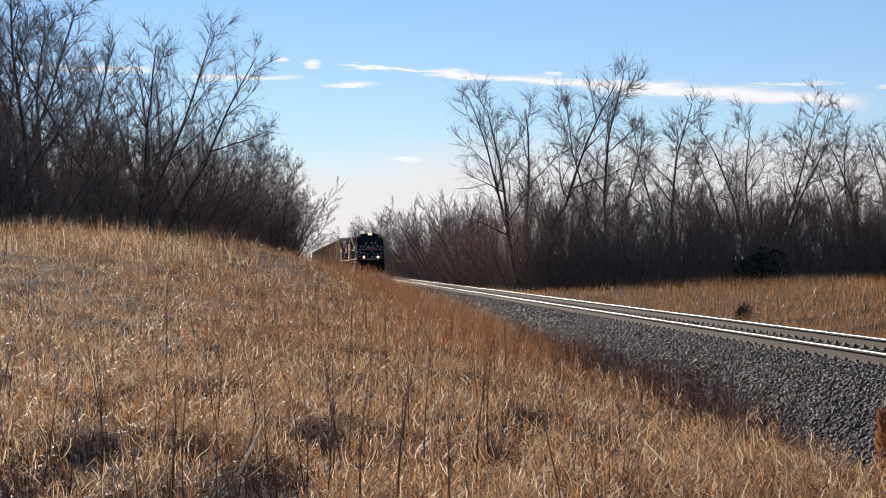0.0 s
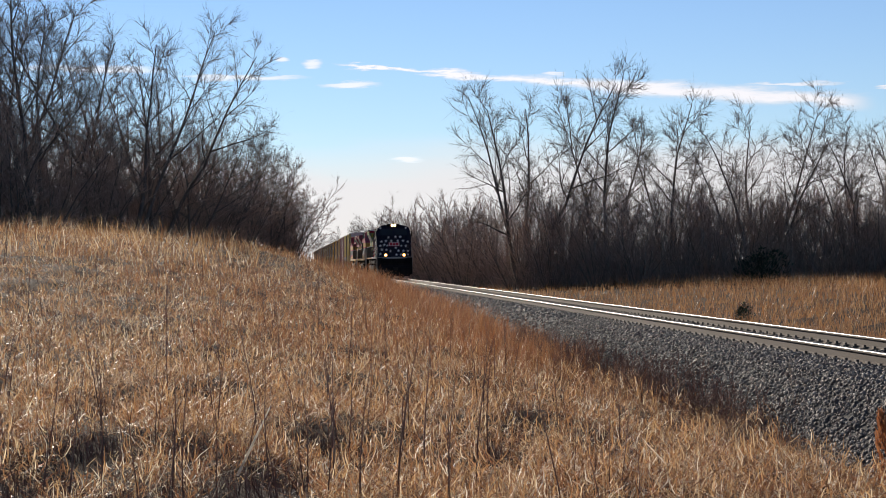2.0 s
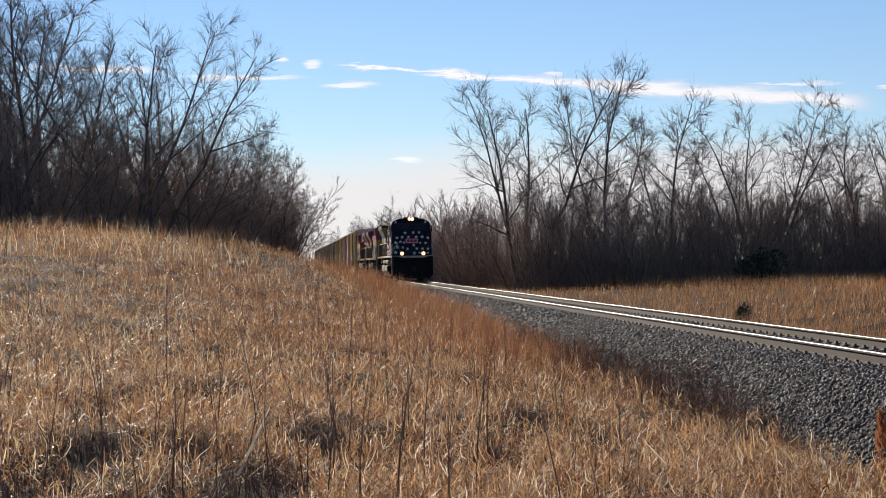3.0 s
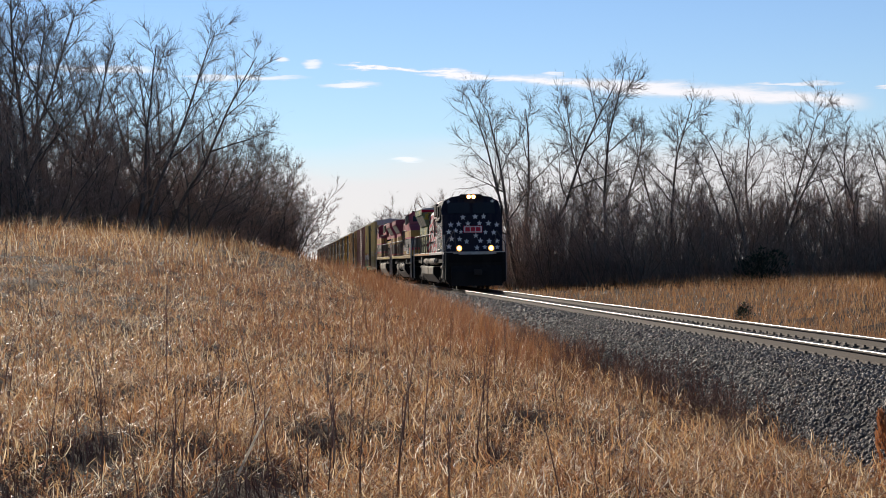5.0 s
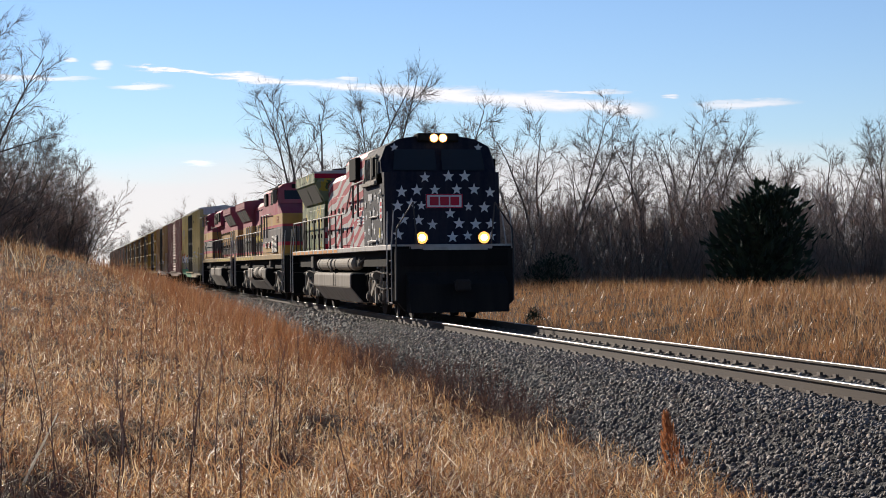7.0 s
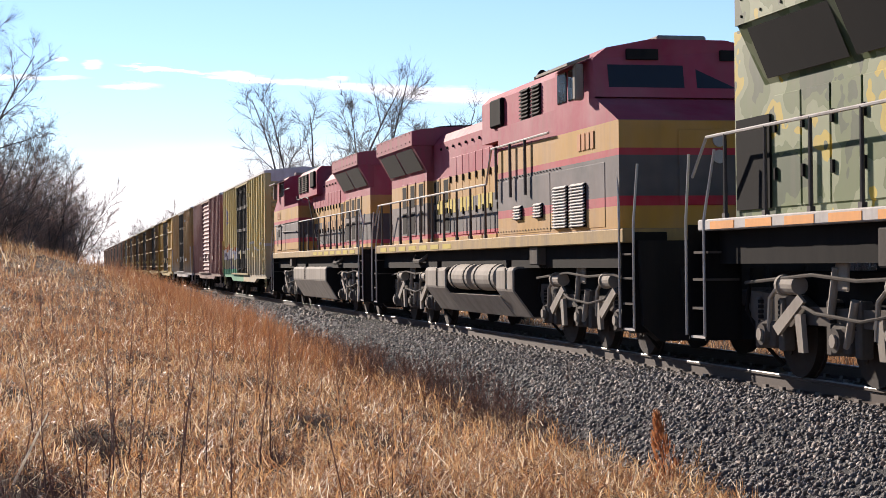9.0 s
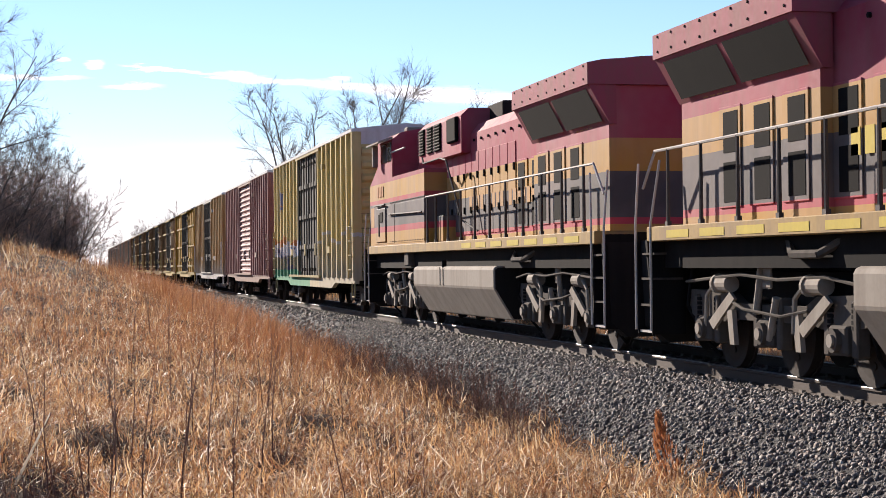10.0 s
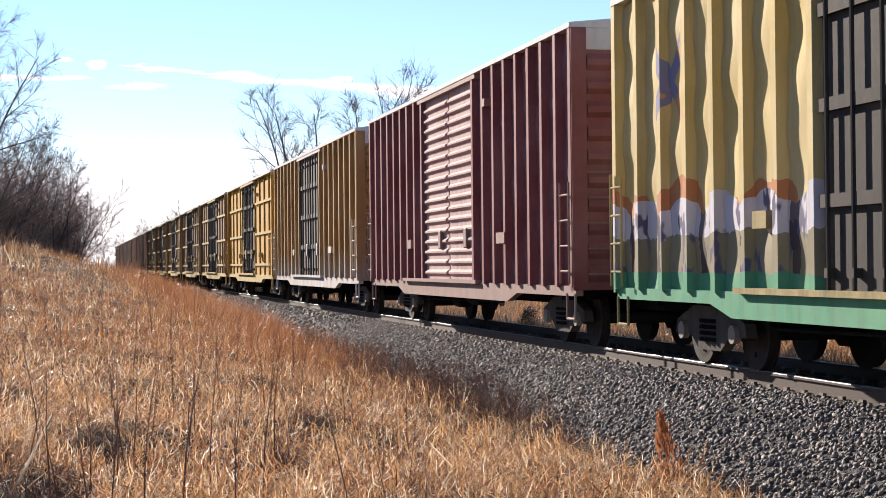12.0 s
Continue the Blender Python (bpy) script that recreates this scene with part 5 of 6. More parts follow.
def box_car(label, body, door, rib_mat, trim, L=18.3, ribs=7, plain=False, corrugated=False, keyed=True, detail=True, sill=None):
    """A high box car: ribbed sides, a pair of doors, corrugated ends, low trucks."""
    root = thing("box_car", label, "box car", "freight cars of the train")
    W, Z0, Z1 = 1.46, 0.95, 5.09
    mid = L / 2
    bm = B()
    prism(bm, [(-W, Z0), (-W, Z1), (W, Z1), (W, Z0)], 0.05, L - 0.05, "y")
    side = part("body", bm, body, root)
    bm = B()
    prism(bm, [(-W - 0.17, Z1 - 0.02), (-W - 0.17, Z1 + 0.06), (0, Z1 + 0.22), (W + 0.17, Z1 + 0.06), (W + 0.17, Z1 - 0.02)], 0.0, L, "y")
    roof = part("roof", bm, M_GALV, root, "pale galvanised roof")
    if detail:
        for i in range(13):
            bm = B()
            y = 0.35 + i * (L - 0.7) / 12
            prism(bm, [(-W - 0.12, Z1 + 0.06), (-W - 0.12, Z1 + 0.09), (0, Z1 + 0.26), (W + 0.12, Z1 + 0.09), (W + 0.12, Z1 + 0.06), (0, Z1 + 0.22)], y - 0.04, y + 0.04, "y")
            part("roof_rib", bm, M_GALV, roof)
    # side sills, deeper between the trucks
    for sx in (-1, 1):
        bm = B()
        prism(bm, [(0.0, 0.86), (0.0, 1.02), (L, 1.02), (L, 0.86), (L - 3.6, 0.86), (L - 4.3, 0.70), (4.3, 0.70), (3.6, 0.86)], sx * (W - 0.02), sx * (W + 0.10), "x")
        part("side_sill", bm, sill or trim, root)
        d0, d1 = mid - 2.38, mid + 2.38
        if detail and not plain:
            # thin side sheets, dented and bowed between the ribs
            for lo, hi in ((0.06, d0), (d1, L - 0.06)):
                yy, zz = np.meshgrid(np.linspace(lo, hi, 43), np.linspace(Z0 + 0.02, Z1 - 0.03, 30))
                dent = 0.012 * np.sin(zz * 4.3 + yy * 2.1) + 0.010 * np.sin(zz * 7.7 - yy * 3.7 + 1) + 0.008 * np.sin(zz * 2.1 + yy * 5.3)
                v = np.stack([sx * (W + 0.034 + dent), yy, zz], 2).reshape(-1, 3)
                q = (np.arange(29)[:, None] * 43 + np.arange(42)[None, :]).ravel()
                sheet = arrays("side_sheet", v, np.stack([q, q + 1, q + 44, q + 43], 1), body, side)
                for pl in sheet.data.polygons:
                    pl.use_smooth = True
        if not plain:
            for half in ((0.0, d0), (d1, L)):
                n = ribs + 1
                for i in range(n):
                    y = half[0] + 0.08 + i * (half[1] - half[0] - 0.16) / (n - 1)
                    bm = B()
                    prism(bm, [(sx * W, y - 0.11), (sx * (W + 0.16), y - 0.07), (sx * (W + 0.16), y + 0.07), (sx * W, y + 0.11)], Z0 + 0.05, Z1 - 0.02, "z")
                    part("side_rib", bm, rib_mat, side)
        else:
            for half in ((0.0, d0), (d1, L)):
                for z in (1.45, 2.75, 4.05):
                    bm = B()
                    box(bm, sx * W, sx * (W + 0.07), half[0] + 0.5, half[1] - 0.3, z - 0.05, z + 0.05)
                    part("side_rail", bm, trim, side, "pale level rail")
                for i in range(5):
                    y = half[0] + 0.06 + i * (half[1] - half[0] - 0.12) / 4
                    bm = B()
                    box(bm, sx * W, sx * (W + 0.06), y - 0.04, y + 0.04, Z0 + 0.05, Z1 - 0.02)
                    part("side_rib", bm, rib_mat, side)
        # the pair of doors
        for a, b in ((d0 + 0.03, mid - 0.03), (mid + 0.03, d1 - 0.03)):
            bm = B()
            box(bm, sx * (W - 0.02), sx * (W + 0.06), a, b, 1.0, Z1 - 0.10, 0.015)
            dr = part("door", bm, door, root, "sliding plug door")
            if corrugated:
                for i in range(17):
                    z = 1.2 + i * 0.222
                    bm = B()
                    prism(bm, [(sx * (W + 0.055), z - 0.07), (sx * (W + 0.12), z - 0.015), (sx * (W + 0.12), z + 0.02), (sx * (W + 0.055), z + 0.075)], a + 0.08, b - 0.08, "y")
                    part("door_rib", bm, door, dr)
            else:
                for z in (2.0, 3.0, 4.0):
                    bm = B()
                    box(bm, sx * (W + 0.05), sx * (W + 0.13), a + 0.03, b - 0.03, z - 0.07, z + 0.07)
                    part("door_rail", bm, door, dr)
                for f in (0.10, 0.36, 0.64, 0.90):
                    bm = B()
                    y = a + (b - a) * f
                    rod(bm, (sx * (W + 0.13), y, 1.05), (sx * (W + 0.13), y, Z1 - 0.15), 0.025, 6)
                    for z in (1.25, 4.7):
                        box(bm, sx * (W + 0.06), sx * (W + 0.16), y - 0.04, y + 0.04, z - 0.05, z + 0.05)
                    part("lock_rod", bm, M_DOORG if f > 0.8 else door, dr)
            bm = B()
            box(bm, sx * (W + 0.06), sx * (W + 0.15), a + 0.5, a + 0.75, 1.7, 2.1, 0.02)
            part("door_lock", bm, trim, dr)
        part("door_track", box(B(), sx * W, sx * (W + 0.19), d0 - 0.4, d1 + 2.2, 1.0, 1.07), trim, root)
        part("door_track", box(B(), sx * W, sx * (W + 0.17), d0 - 0.4, d1 + 0.4, Z1 - 0.12, Z1 - 0.04), trim, root)
        if detail:
            ladder(root, sx * (W + 0.2), 0.02, 0.50, 1.05, 2.65, 4, trim)
            ladder(root, sx * (W + 0.2), L - 0.50, L - 0.02, 1.05, 2.65, 4, trim)
            for y in (0.25, L - 0.25):
                part("stirrup_step", pipe(B(), [(sx * (W + 0.1), y - 0.22, 0.9), (sx * (W + 0.1), y - 0.22, 0.5), (sx * (W + 0.1), y + 0.22, 0.5), (sx * (W + 0.1), y + 0.22, 0.9)], 0.022), trim, root)
            for y0, y1, z0, z1 in ((mid - 5.0, mid - 4.4, 1.75, 1.95), (mid + 3.6, mid + 4.0, 1.75, 1.95), (mid - 3.6, mid - 3.35, 4.35, 4.5)):
                part("bracket", box(B(), sx * (W + 0.02), sx * (W + 0.18), y0, y1, z0, z1), trim, root)
    # ends with pressed ribs, pale band at the top
    for y, w in ((0.05, -1), (L - 0.05, 1)):
        for i in range(10):
            z = 1.2 + i * 0.37
            bm = B()
            prism(bm, [(y, z - 0.13), (y + w * 0.07, z - 0.05), (y + w * 0.07, z + 0.05), (y, z + 0.13)], -W + 0.12, W - 0.12, "x")
            part("end_rib", bm, body, root)
        bm = B()
        box(bm, -W, W, min(y, y + w * 0.02), max(y, y + w * 0.02), Z1 - 0.36, Z1 - 0.01)
        part("end_cap", bm, M_GALV, root, "pale top plate on the end")
        for sx in (-1, 1):
            part("corner_post", box(B(), sx * (W - 0.1), sx * (W + 0.15), min(y, y + w * 0.08), max(y, y + w * 0.08), Z0, Z1 - 0.02), body, root)
        coupler(root, y + w * 0.75, w)
        ladder_x = -W + 0.3
        for i in range(5):
            part("rung", rod(B(), (ladder_x - 0.22, y + w * 0.13, 1.2 + i * 0.4), (ladder_x + 0.22, y + w * 0.13, 1.2 + i * 0.4), 0.016, 6), trim, root)
    # underframe, brake gear
    bm = B()
    box(bm, -0.2, 0.2, -0.3, L + 0.3, 0.62, 0.95)
    for i in range(7):
        y = 1.2 + i * (L - 2.4) / 6
        box(bm, -W + 0.05, W - 0.05, y - 0.08, y + 0.08, 0.78, 0.96)
    part("underframe", bm, M_DARK, root)
    bm = B()
    rod(bm, (-0.9, mid - 0.5, 0.68), (-0.9, mid + 0.5, 0.68), 0.17, 14)
    rod(bm, (-0.8, mid + 1.6, 0.62), (-0.8, mid + 2.2, 0.62), 0.2, 14)
    pipe(bm, [(-1.2, mid - 3.2, 0.66), (-1.2, mid + 4.5, 0.58)], 0.02)
    part("brake_gear", bm, M_DARK, root)
    truck_four(root, 2.35, keyed)
    truck_four(root, L - 2.35, keyed)
    return root


M_OCHRE = car_paint("ochre_car_paint", (0.55, 0.42, 0.15), (0.62, 0.51, 0.26), (0.42, 0.40, 0.36), True)
M_BROWN = car_paint("oxide_car_paint", (0.21, 0.07, 0.068), (0.30, 0.15, 0.148), None, False, 0.2)
M_PINK = car_paint("faded_oxide_paint", (0.42, 0.27, 0.255), (0.50, 0.36, 0.34), None, False, 0.35)
M_TAN = car_paint("tan_car_paint", (0.36, 0.19, 0.06), (0.44, 0.30, 0.14), (0.50, 0.48, 0.44), False, 0.4)
M_BRIGHT = car_paint("bright_yellow_paint", (0.50, 0.27, 0.035), (0.54, 0.33, 0.08), None, False, 0.15)
M_AMBER = car_paint("amber_car_paint", (0.22, 0.115, 0.045), (0.27, 0.16, 0.08), None, False, 0.45)
M_RUSTY = car_paint("dull_rust_paint", (0.15, 0.07, 0.042), (0.20, 0.11, 0.07), None, False, 0.5)
M_DOOR = painted("dark_door_paint", (0.045, 0.045, 0.045), 0.55, 0.45, (0.20, 0.15, 0.11))
M_DOORG = painted("grey_door_paint", (0.045, 0.043, 0.04), 0.6, 0.4, (0.13, 0.105, 0.085))
M_TRIMY = painted("yellow_trim", (0.50, 0.38, 0.14), 0.5, 0.4)
M_SILL = painted("grimy_yellow_trim", (0.40, 0.32, 0.15), 0.6, 0.7, (0.10, 0.10, 0.06))
M_TRIMW = painted("white_trim", (0.55, 0.53, 0.50), 0.5, 0.4)
M_TRIMB = painted("brown_trim", (0.30, 0.20, 0.17), 0.5, 0.4)

car_at = [68.29, 88.66, 109.1, 129.4]
ochre = box_car("faded ochre box car with dark doors and sprayed graffiti", M_OCHRE, M_DOORG, M_OCHRE, M_SILL, sill=M_OCHRE)
# plain bars in place of the lettering on the ochre car
for z, y0, n in ((3.95, 1.6, 9), (3.45, 2.3, 5), (2.95, 2.6, 5)):
    bm = B()
    for i in range(n):
        if i % 4 == 3:
            continue
        box(bm, -1.514, -1.506, y0 + i * 0.36, y0 + 0.26 + i * 0.36, z, z + 0.24)
    part("lettering", bm, painted("faint_letter_paint", (0.26, 0.22, 0.13), 0.6, 0.5), ochre, "row of plain faded bars")
TRAIN.append((ochre, car_at[0], 0))
TRAIN.append((box_car("oxide brown ribbed box car with pale corrugated doors", M_BROWN, M_PINK, M_BROWN, M_TRIMB, corrugated=True, ribs=8), car_at[1], 0))
TRAIN.append((box_car("tan ribbed box car with dark doors, whitened below", M_TAN, M_DOOR, M_TAN, M_TRIMW, L=19.2), car_at[2], 0))
TRAIN.append((box_car("bright yellow smooth-sided box car with dark doors", M_BRIGHT, M_DOOR, M_BRIGHT, M_TRIMY, plain=True, L=18.9), car_at[3], 0))
amber = box_car("amber smooth-sided box car with dark doors", M_AMBER, M_DOOR, M_AMBER, M_TRIMY, plain=True, L=16.9, keyed=False)
TRAIN.append((amber, 149.9, 0))
at = 168.2
while at < 235:
    TRAIN.append((copy_thing(amber, pose(0, 0, 0)), at, 0))
    at += 18.6
rusty = box_car("dull rust-brown ribbed freight box car", M_RUSTY, M_DOOR, M_RUSTY, M_TRIMB, L=16.9, keyed=False, detail=False)
TRAIN.append((rusty, at, 0))
at += 18.6
while at < 365:
    TRAIN.append((copy_thing(rusty, pose(0, 0, 0)), at, 0))
    at += 18.6


def tank_car():
    root = thing("tank_car", "pale grey round tank car coupled behind box cars", "tank car", "freight cars of the train")
    bm = B()
    rod(bm, (0, 0.8, 2.45), (0, 13.2, 2.45), 1.45, 28)
    rod(bm, (0, 0.8, 2.45), (0, 0.4, 2.45), 1.45, 28, 0.9)
    rod(bm, (0, 13.2, 2.45), (0, 13.6, 2.45), 1.45, 28, 0.9)
    part("tank", bm, M_GALV, root)
    bm = B()
    rod(bm, (0, 7, 3.8), (0, 7, 4.25), 0.45, 16)
    box(bm, -0.6, 0.6, 6.0, 8.0, 4.0, 4.06)
    part("dome", bm, M_BLACK, root)
    bm = B()
    box(bm, -0.3, 0.3, -0.3, 14.3, 0.7, 1.05)
    part("underframe", bm, M_DARK, root)
    truck_four(root, 2.0, False)
    truck_four(root, 12.0, False)
    return root


tank = tank_car()
TRAIN.append((tank, at + 0.5, 0))
for i in (1, 2, 3):
    TRAIN.append((copy_thing(tank, pose(0, 0, 0)), at + 0.5 + 15.2 * i, 0))

# ---------------------------------------------------------------- dry grass
rng = np.random.default_rng(11)


def spot(az, dist):
    """Place at a bearing (degrees right of the track's direction) and distance from the path of the walk."""
    return EYE[0] + dist * math.sin(radians(az)), dist * math.cos(radians(az))


def blades(name, x, y, height, width, lean, bend, material, label, heading=None, lift=0.0, knots=3, twist=0.0):
    """Curved tapering blades that stand on the ground, all in one mesh; twist lets them curl sideways."""
    n = len(x)
    a = rng.uniform(0, 2 * np.pi, n) if heading is None else heading
    face = rng.uniform(0, 2 * np.pi, n)
    w = np.stack([np.cos(face), np.sin(face), rng.uniform(-0.4, 0.4, n)], 1) * (np.asarray(width) * np.ones(n) / 2)[:, None]
    p = np.stack([x, y, ground_z(x, y) + lift - (0.05 if np.isscalar(lift) else 0.0)], 1)
    turn = rng.normal(0, 1, n) * twist
    rings = []
    for i in range(knots):
        f = i / knots
        rings.append(np.stack([p - w * (1 - 0.5 * f), p + w * (1 - 0.5 * f)], 1))
        tilt = np.minimum(lean + bend * i / max(1, knots - 1), 2.4)
        d = np.stack([np.cos(a) * np.sin(tilt), np.sin(a) * np.sin(tilt), np.cos(tilt)], 1)
        p = p + d * (np.asarray(height) * np.ones(n) / knots)[:, None]
        a = a + turn
    v = np.concatenate(rings + [p[:, None]], 1)
    m = 2 * knots + 1
    base = (np.arange(n) * m)[:, None]
    tri = []
    for i in range(knots - 1):
        b = 2 * i
        tri += [base + [b, b + 1, b + 3], base + [b, b + 3, b + 2]]
    tri.append(base + [m - 3, m - 2, m - 1])
    f = np.stack(tri, 1).reshape(-1, 3)
    return tagged(arrays(name, v.reshape(-1, 3), f, material), label, "grass", kind="stuff")


HOLLOWS = ((-11.35, 18.9, 0.42), (-9.05, 17.5, 0.34), (-8.6, 15.7, 0.36), (-5.66, 19.0, 0.34), (-9.5, 13.3, 0.6), (-11.3, 12.4, 0.8), (-10.4, 12.4, 0.55), (-12.2, 14.0, 0.7), (-11.0, 15.6, 0.35), (-13.0, 21.0, 0.4), (-7.9, 14.2, 0.3), (-15.9, 43.0, 0.6), (-7.2, 17.3, 0.28), (-10.2, 15.4, 0.25), (-6.3, 21.5, 0.3))


def hollow(x, y):
    """Where the grass is thin and short, so that dark gaps open between the tufts."""
    g = np.sin(x * 2.3 + 1.7 * np.sin(y * 0.8)) * np.sin(y * 1.15 + 1.3 * np.sin(x * 0.9))
    h = 0.3 * smooth(g, 0.55, 0.95)
    for px, py, q in HOLLOWS:
        h = np.maximum(h, 1.5 * np.exp(-((x - px) ** 2 + ((y - py + 0.9 * q) / 3.2) ** 2) / q ** 2))
    return np.minimum(h, 1.3)


def mound(x, y):
    """Height of the sward, in tussocks about a metre across."""
    a = np.sin(x * 3.1 + 1.3 * np.sin(y * 1.7)) * np.sin(y * 2.2 + 1.1 * np.sin(x * 2.1))
    b = np.sin(x * 6.3 + y * 1.9 + 1.5 * np.sin(y * 3.3)) * np.sin(y * 4.4 - x * 2.7)
    return (0.60 + 0.34 * a + 0.28 * b) * (1 - 0.85 * np.minimum(hollow(x, y), 1))


def edge_x(y):
    """The ragged edge of the grass beside the ballast."""
    return -3.35 + 0.35 * np.sin(y * 0.9) + 0.25 * np.sin(y * 2.3 + 1)


def bank_points(n, r0, r1, power, az0=-17, az1=23):
    r = r0 * (r1 / r0) ** (rng.random(n) ** power)
    a = np.radians(rng.uniform(az0, az1, n))
    x, y = EYE[0] + r * np.sin(a), r * np.cos(a)
    keep = (x < edge_x(y)) & (x > -40)
    return x[keep], y[keep], r[keep]


# tufts that fan out from common roots
cx, cy, cr = bank_points(21000, 9.5, 120, 0.95)
per = 7
x = np.repeat(cx, per) + rng.normal(0, 0.07, len(cx) * per)
y = np.repeat(cy, per) + rng.normal(0, 0.07, len(cx) * per)
r = np.repeat(cr, per)
keep = hollow(x, y) < rng.uniform(0.35, 1.0, len(x))
x, y, r = x[keep], y[keep], r[keep]
tall = np.repeat(rng.uniform(0.6, 1.15, len(cx)), per)[keep] * rng.uniform(0.6, 1.1, len(x)) * (0.45 + 0.9 * mound(x, y))
blades("dry_grass", x, y, 0.36 * tall, (0.0085 + 0.00015 * r) * rng.uniform(0.5, 1.3, len(x)), np.abs(rng.normal(0.75, 0.45, len(x))), rng.uniform(0.3, 1.9, len(x)), M_STRAW, "tall dry straw-coloured winter grass", heading=np.repeat(rng.uniform(0, 2 * np.pi, len(cx)), per)[keep] + rng.normal(0, 1.0, len(x)), twist=0.5)
# curled dead leaves that hang about the stems
x, y, r = bank_points(115000, 9.8, 95, 1.0)
keep = hollow(x, y) < rng.uniform(0.3, 1.1, len(x))
x, y, r = x[keep], y[keep], r[keep]
blades("curled_leaves", x, y, rng.uniform(0.08, 0.24, len(x)) * (1 + 0.006 * r), (0.0075 + 0.00018 * r) * rng.uniform(0.6, 1.3, len(x)), rng.uniform(0.2, 1.7, len(x)), rng.uniform(-1.6, 1.9, len(x)), M_LEAF, "curled dead grass leaves on the stems", lift=rng.uniform(0.05, 0.46, len(x)) * mound(x, y), twist=1.0)
# matted litter between the tufts
x, y, r = bank_points(42000, 9.5, 70, 1.1)
keep = rng.random(len(x)) > 0.75 * hollow(x, y)
x, y, r = x[keep], y[keep], r[keep]
blades("grass_litter", x, y, rng.uniform(0.15, 0.42, len(x)), (0.008 + 0.00014 * r), rng.uniform(0.7, 1.5, len(x)), rng.uniform(0.0, 0.6, len(x)), M_STRAW, "matted fallen dry grass", lift=rng.uniform(0.02, 0.30, len(x)) * mound(x, y), twist=0.5)
# trodden grass round and behind the standpoint
n = 9000
a, d = rng.uniform(0, 2 * np.pi, n), rng.uniform(0.5, 14, n)
x, y = EYE[0] + d * np.sin(a), d * np.cos(a)
keep = (x < edge_x(y)) & ((y < 9) | (np.abs(a - np.pi) < 2.6))
x, y = x[keep], y[keep]
blades("trodden_grass", x, y, rng.uniform(0.15, 0.4, len(x)), 0.014 + 0 * x, np.abs(rng.normal(0.7, 0.4, len(x))), rng.uniform(0.1, 1.2, len(x)), M_STRAW, "short trodden dry grass on the bank")
# taller rust-coloured grass farther up the bank
x, y, r = bank_points(42000, 25, 125, 0.75)
keep = (np.sin(x * 0.35 + y * 0.11) + 0.6 * np.sin(x * 0.9 - y * 0.23) + smooth(x, -16, -6) * 1.3 - 0.5 + rng.normal(0, 0.4, len(x))) > 0.35
keep &= hollow(x, y) < 0.5
x, y, r = x[keep], y[keep], r[keep]
blades("rust_grass", x, y, rng.uniform(0.35, 0.9, len(x)), (0.0055 + 0.00015 * r) * rng.uniform(0.6, 1.3, len(x)), np.abs(rng.normal(0.2, 0.2, len(x))), rng.uniform(0.0, 1.2, len(x)), M_RUST, "upright rust-brown prairie grass", twist=0.4)
# bright seed heads and thin pale stalks that catch the sun
x, y, r = bank_points(17000, 10, 90, 0.95)
keep = hollow(x, y) < 0.6
x, y, r = x[keep], y[keep], r[keep]
pale = rng.random(len(x)) < 0.45 + 0.55 * smooth(-x, 9, 16)
x, y, r = x[pale], y[pale], r[pale]
blades("pale_stalks", x, y, rng.uniform(0.2, 0.55, len(x)), (0.005 + 0.00013 * r), np.abs(rng.normal(0.5, 0.45, len(x))), rng.uniform(0.2, 2.0, len(x)), straw("pale_straw", [(0.0, (0.62, 0.5, 0.32)), (1.0, (0.85, 0.78, 0.62))], 0.45), "pale sunlit grass stalks", twist=0.6)
# dark twiggy weeds standing in the hollows
hx, hy = [], []
for px, py, q in HOLLOWS:
    k_ = int(260 * q / 0.4)
    hx.append(rng.normal(px, 0.55 * q, k_))
    hy.append(rng.normal(py, 0.85 * q, k_))
x, y = np.concatenate(hx), np.concatenate(hy)
blades("hollow_weeds", x, y, rng.uniform(0.12, 0.42, len(x)), rng.uniform(0.004, 0.009, len(x)), np.abs(rng.normal(0.35, 0.3, len(x))), rng.uniform(-0.4, 1.0, len(x)), M_STEM, "dark dead weeds in gaps of the grass", twist=0.8)
# a strip of tall rusty grass along the foot of the embankment
n = 14000
y = 33 * (125 / 33) ** rng.random(n)
x = edge_x(y) + 0.25 - np.abs(rng.normal(0, 1.6, n))
r = np.hypot(x - EYE[0], y)
blades("tall_rust_grass", x, y, rng.uniform(0.45, 1.25, n) * (0.7 + 0.4 * smooth(y, 33, 60)), (0.006 + 0.00016 * r) * rng.uniform(0.6, 1.2, n), np.abs(rng.normal(0.12, 0.14, n)), rng.uniform(0.0, 1.0, n), M_RUST, "tall rust-brown grass along the embankment foot", twist=0.5)
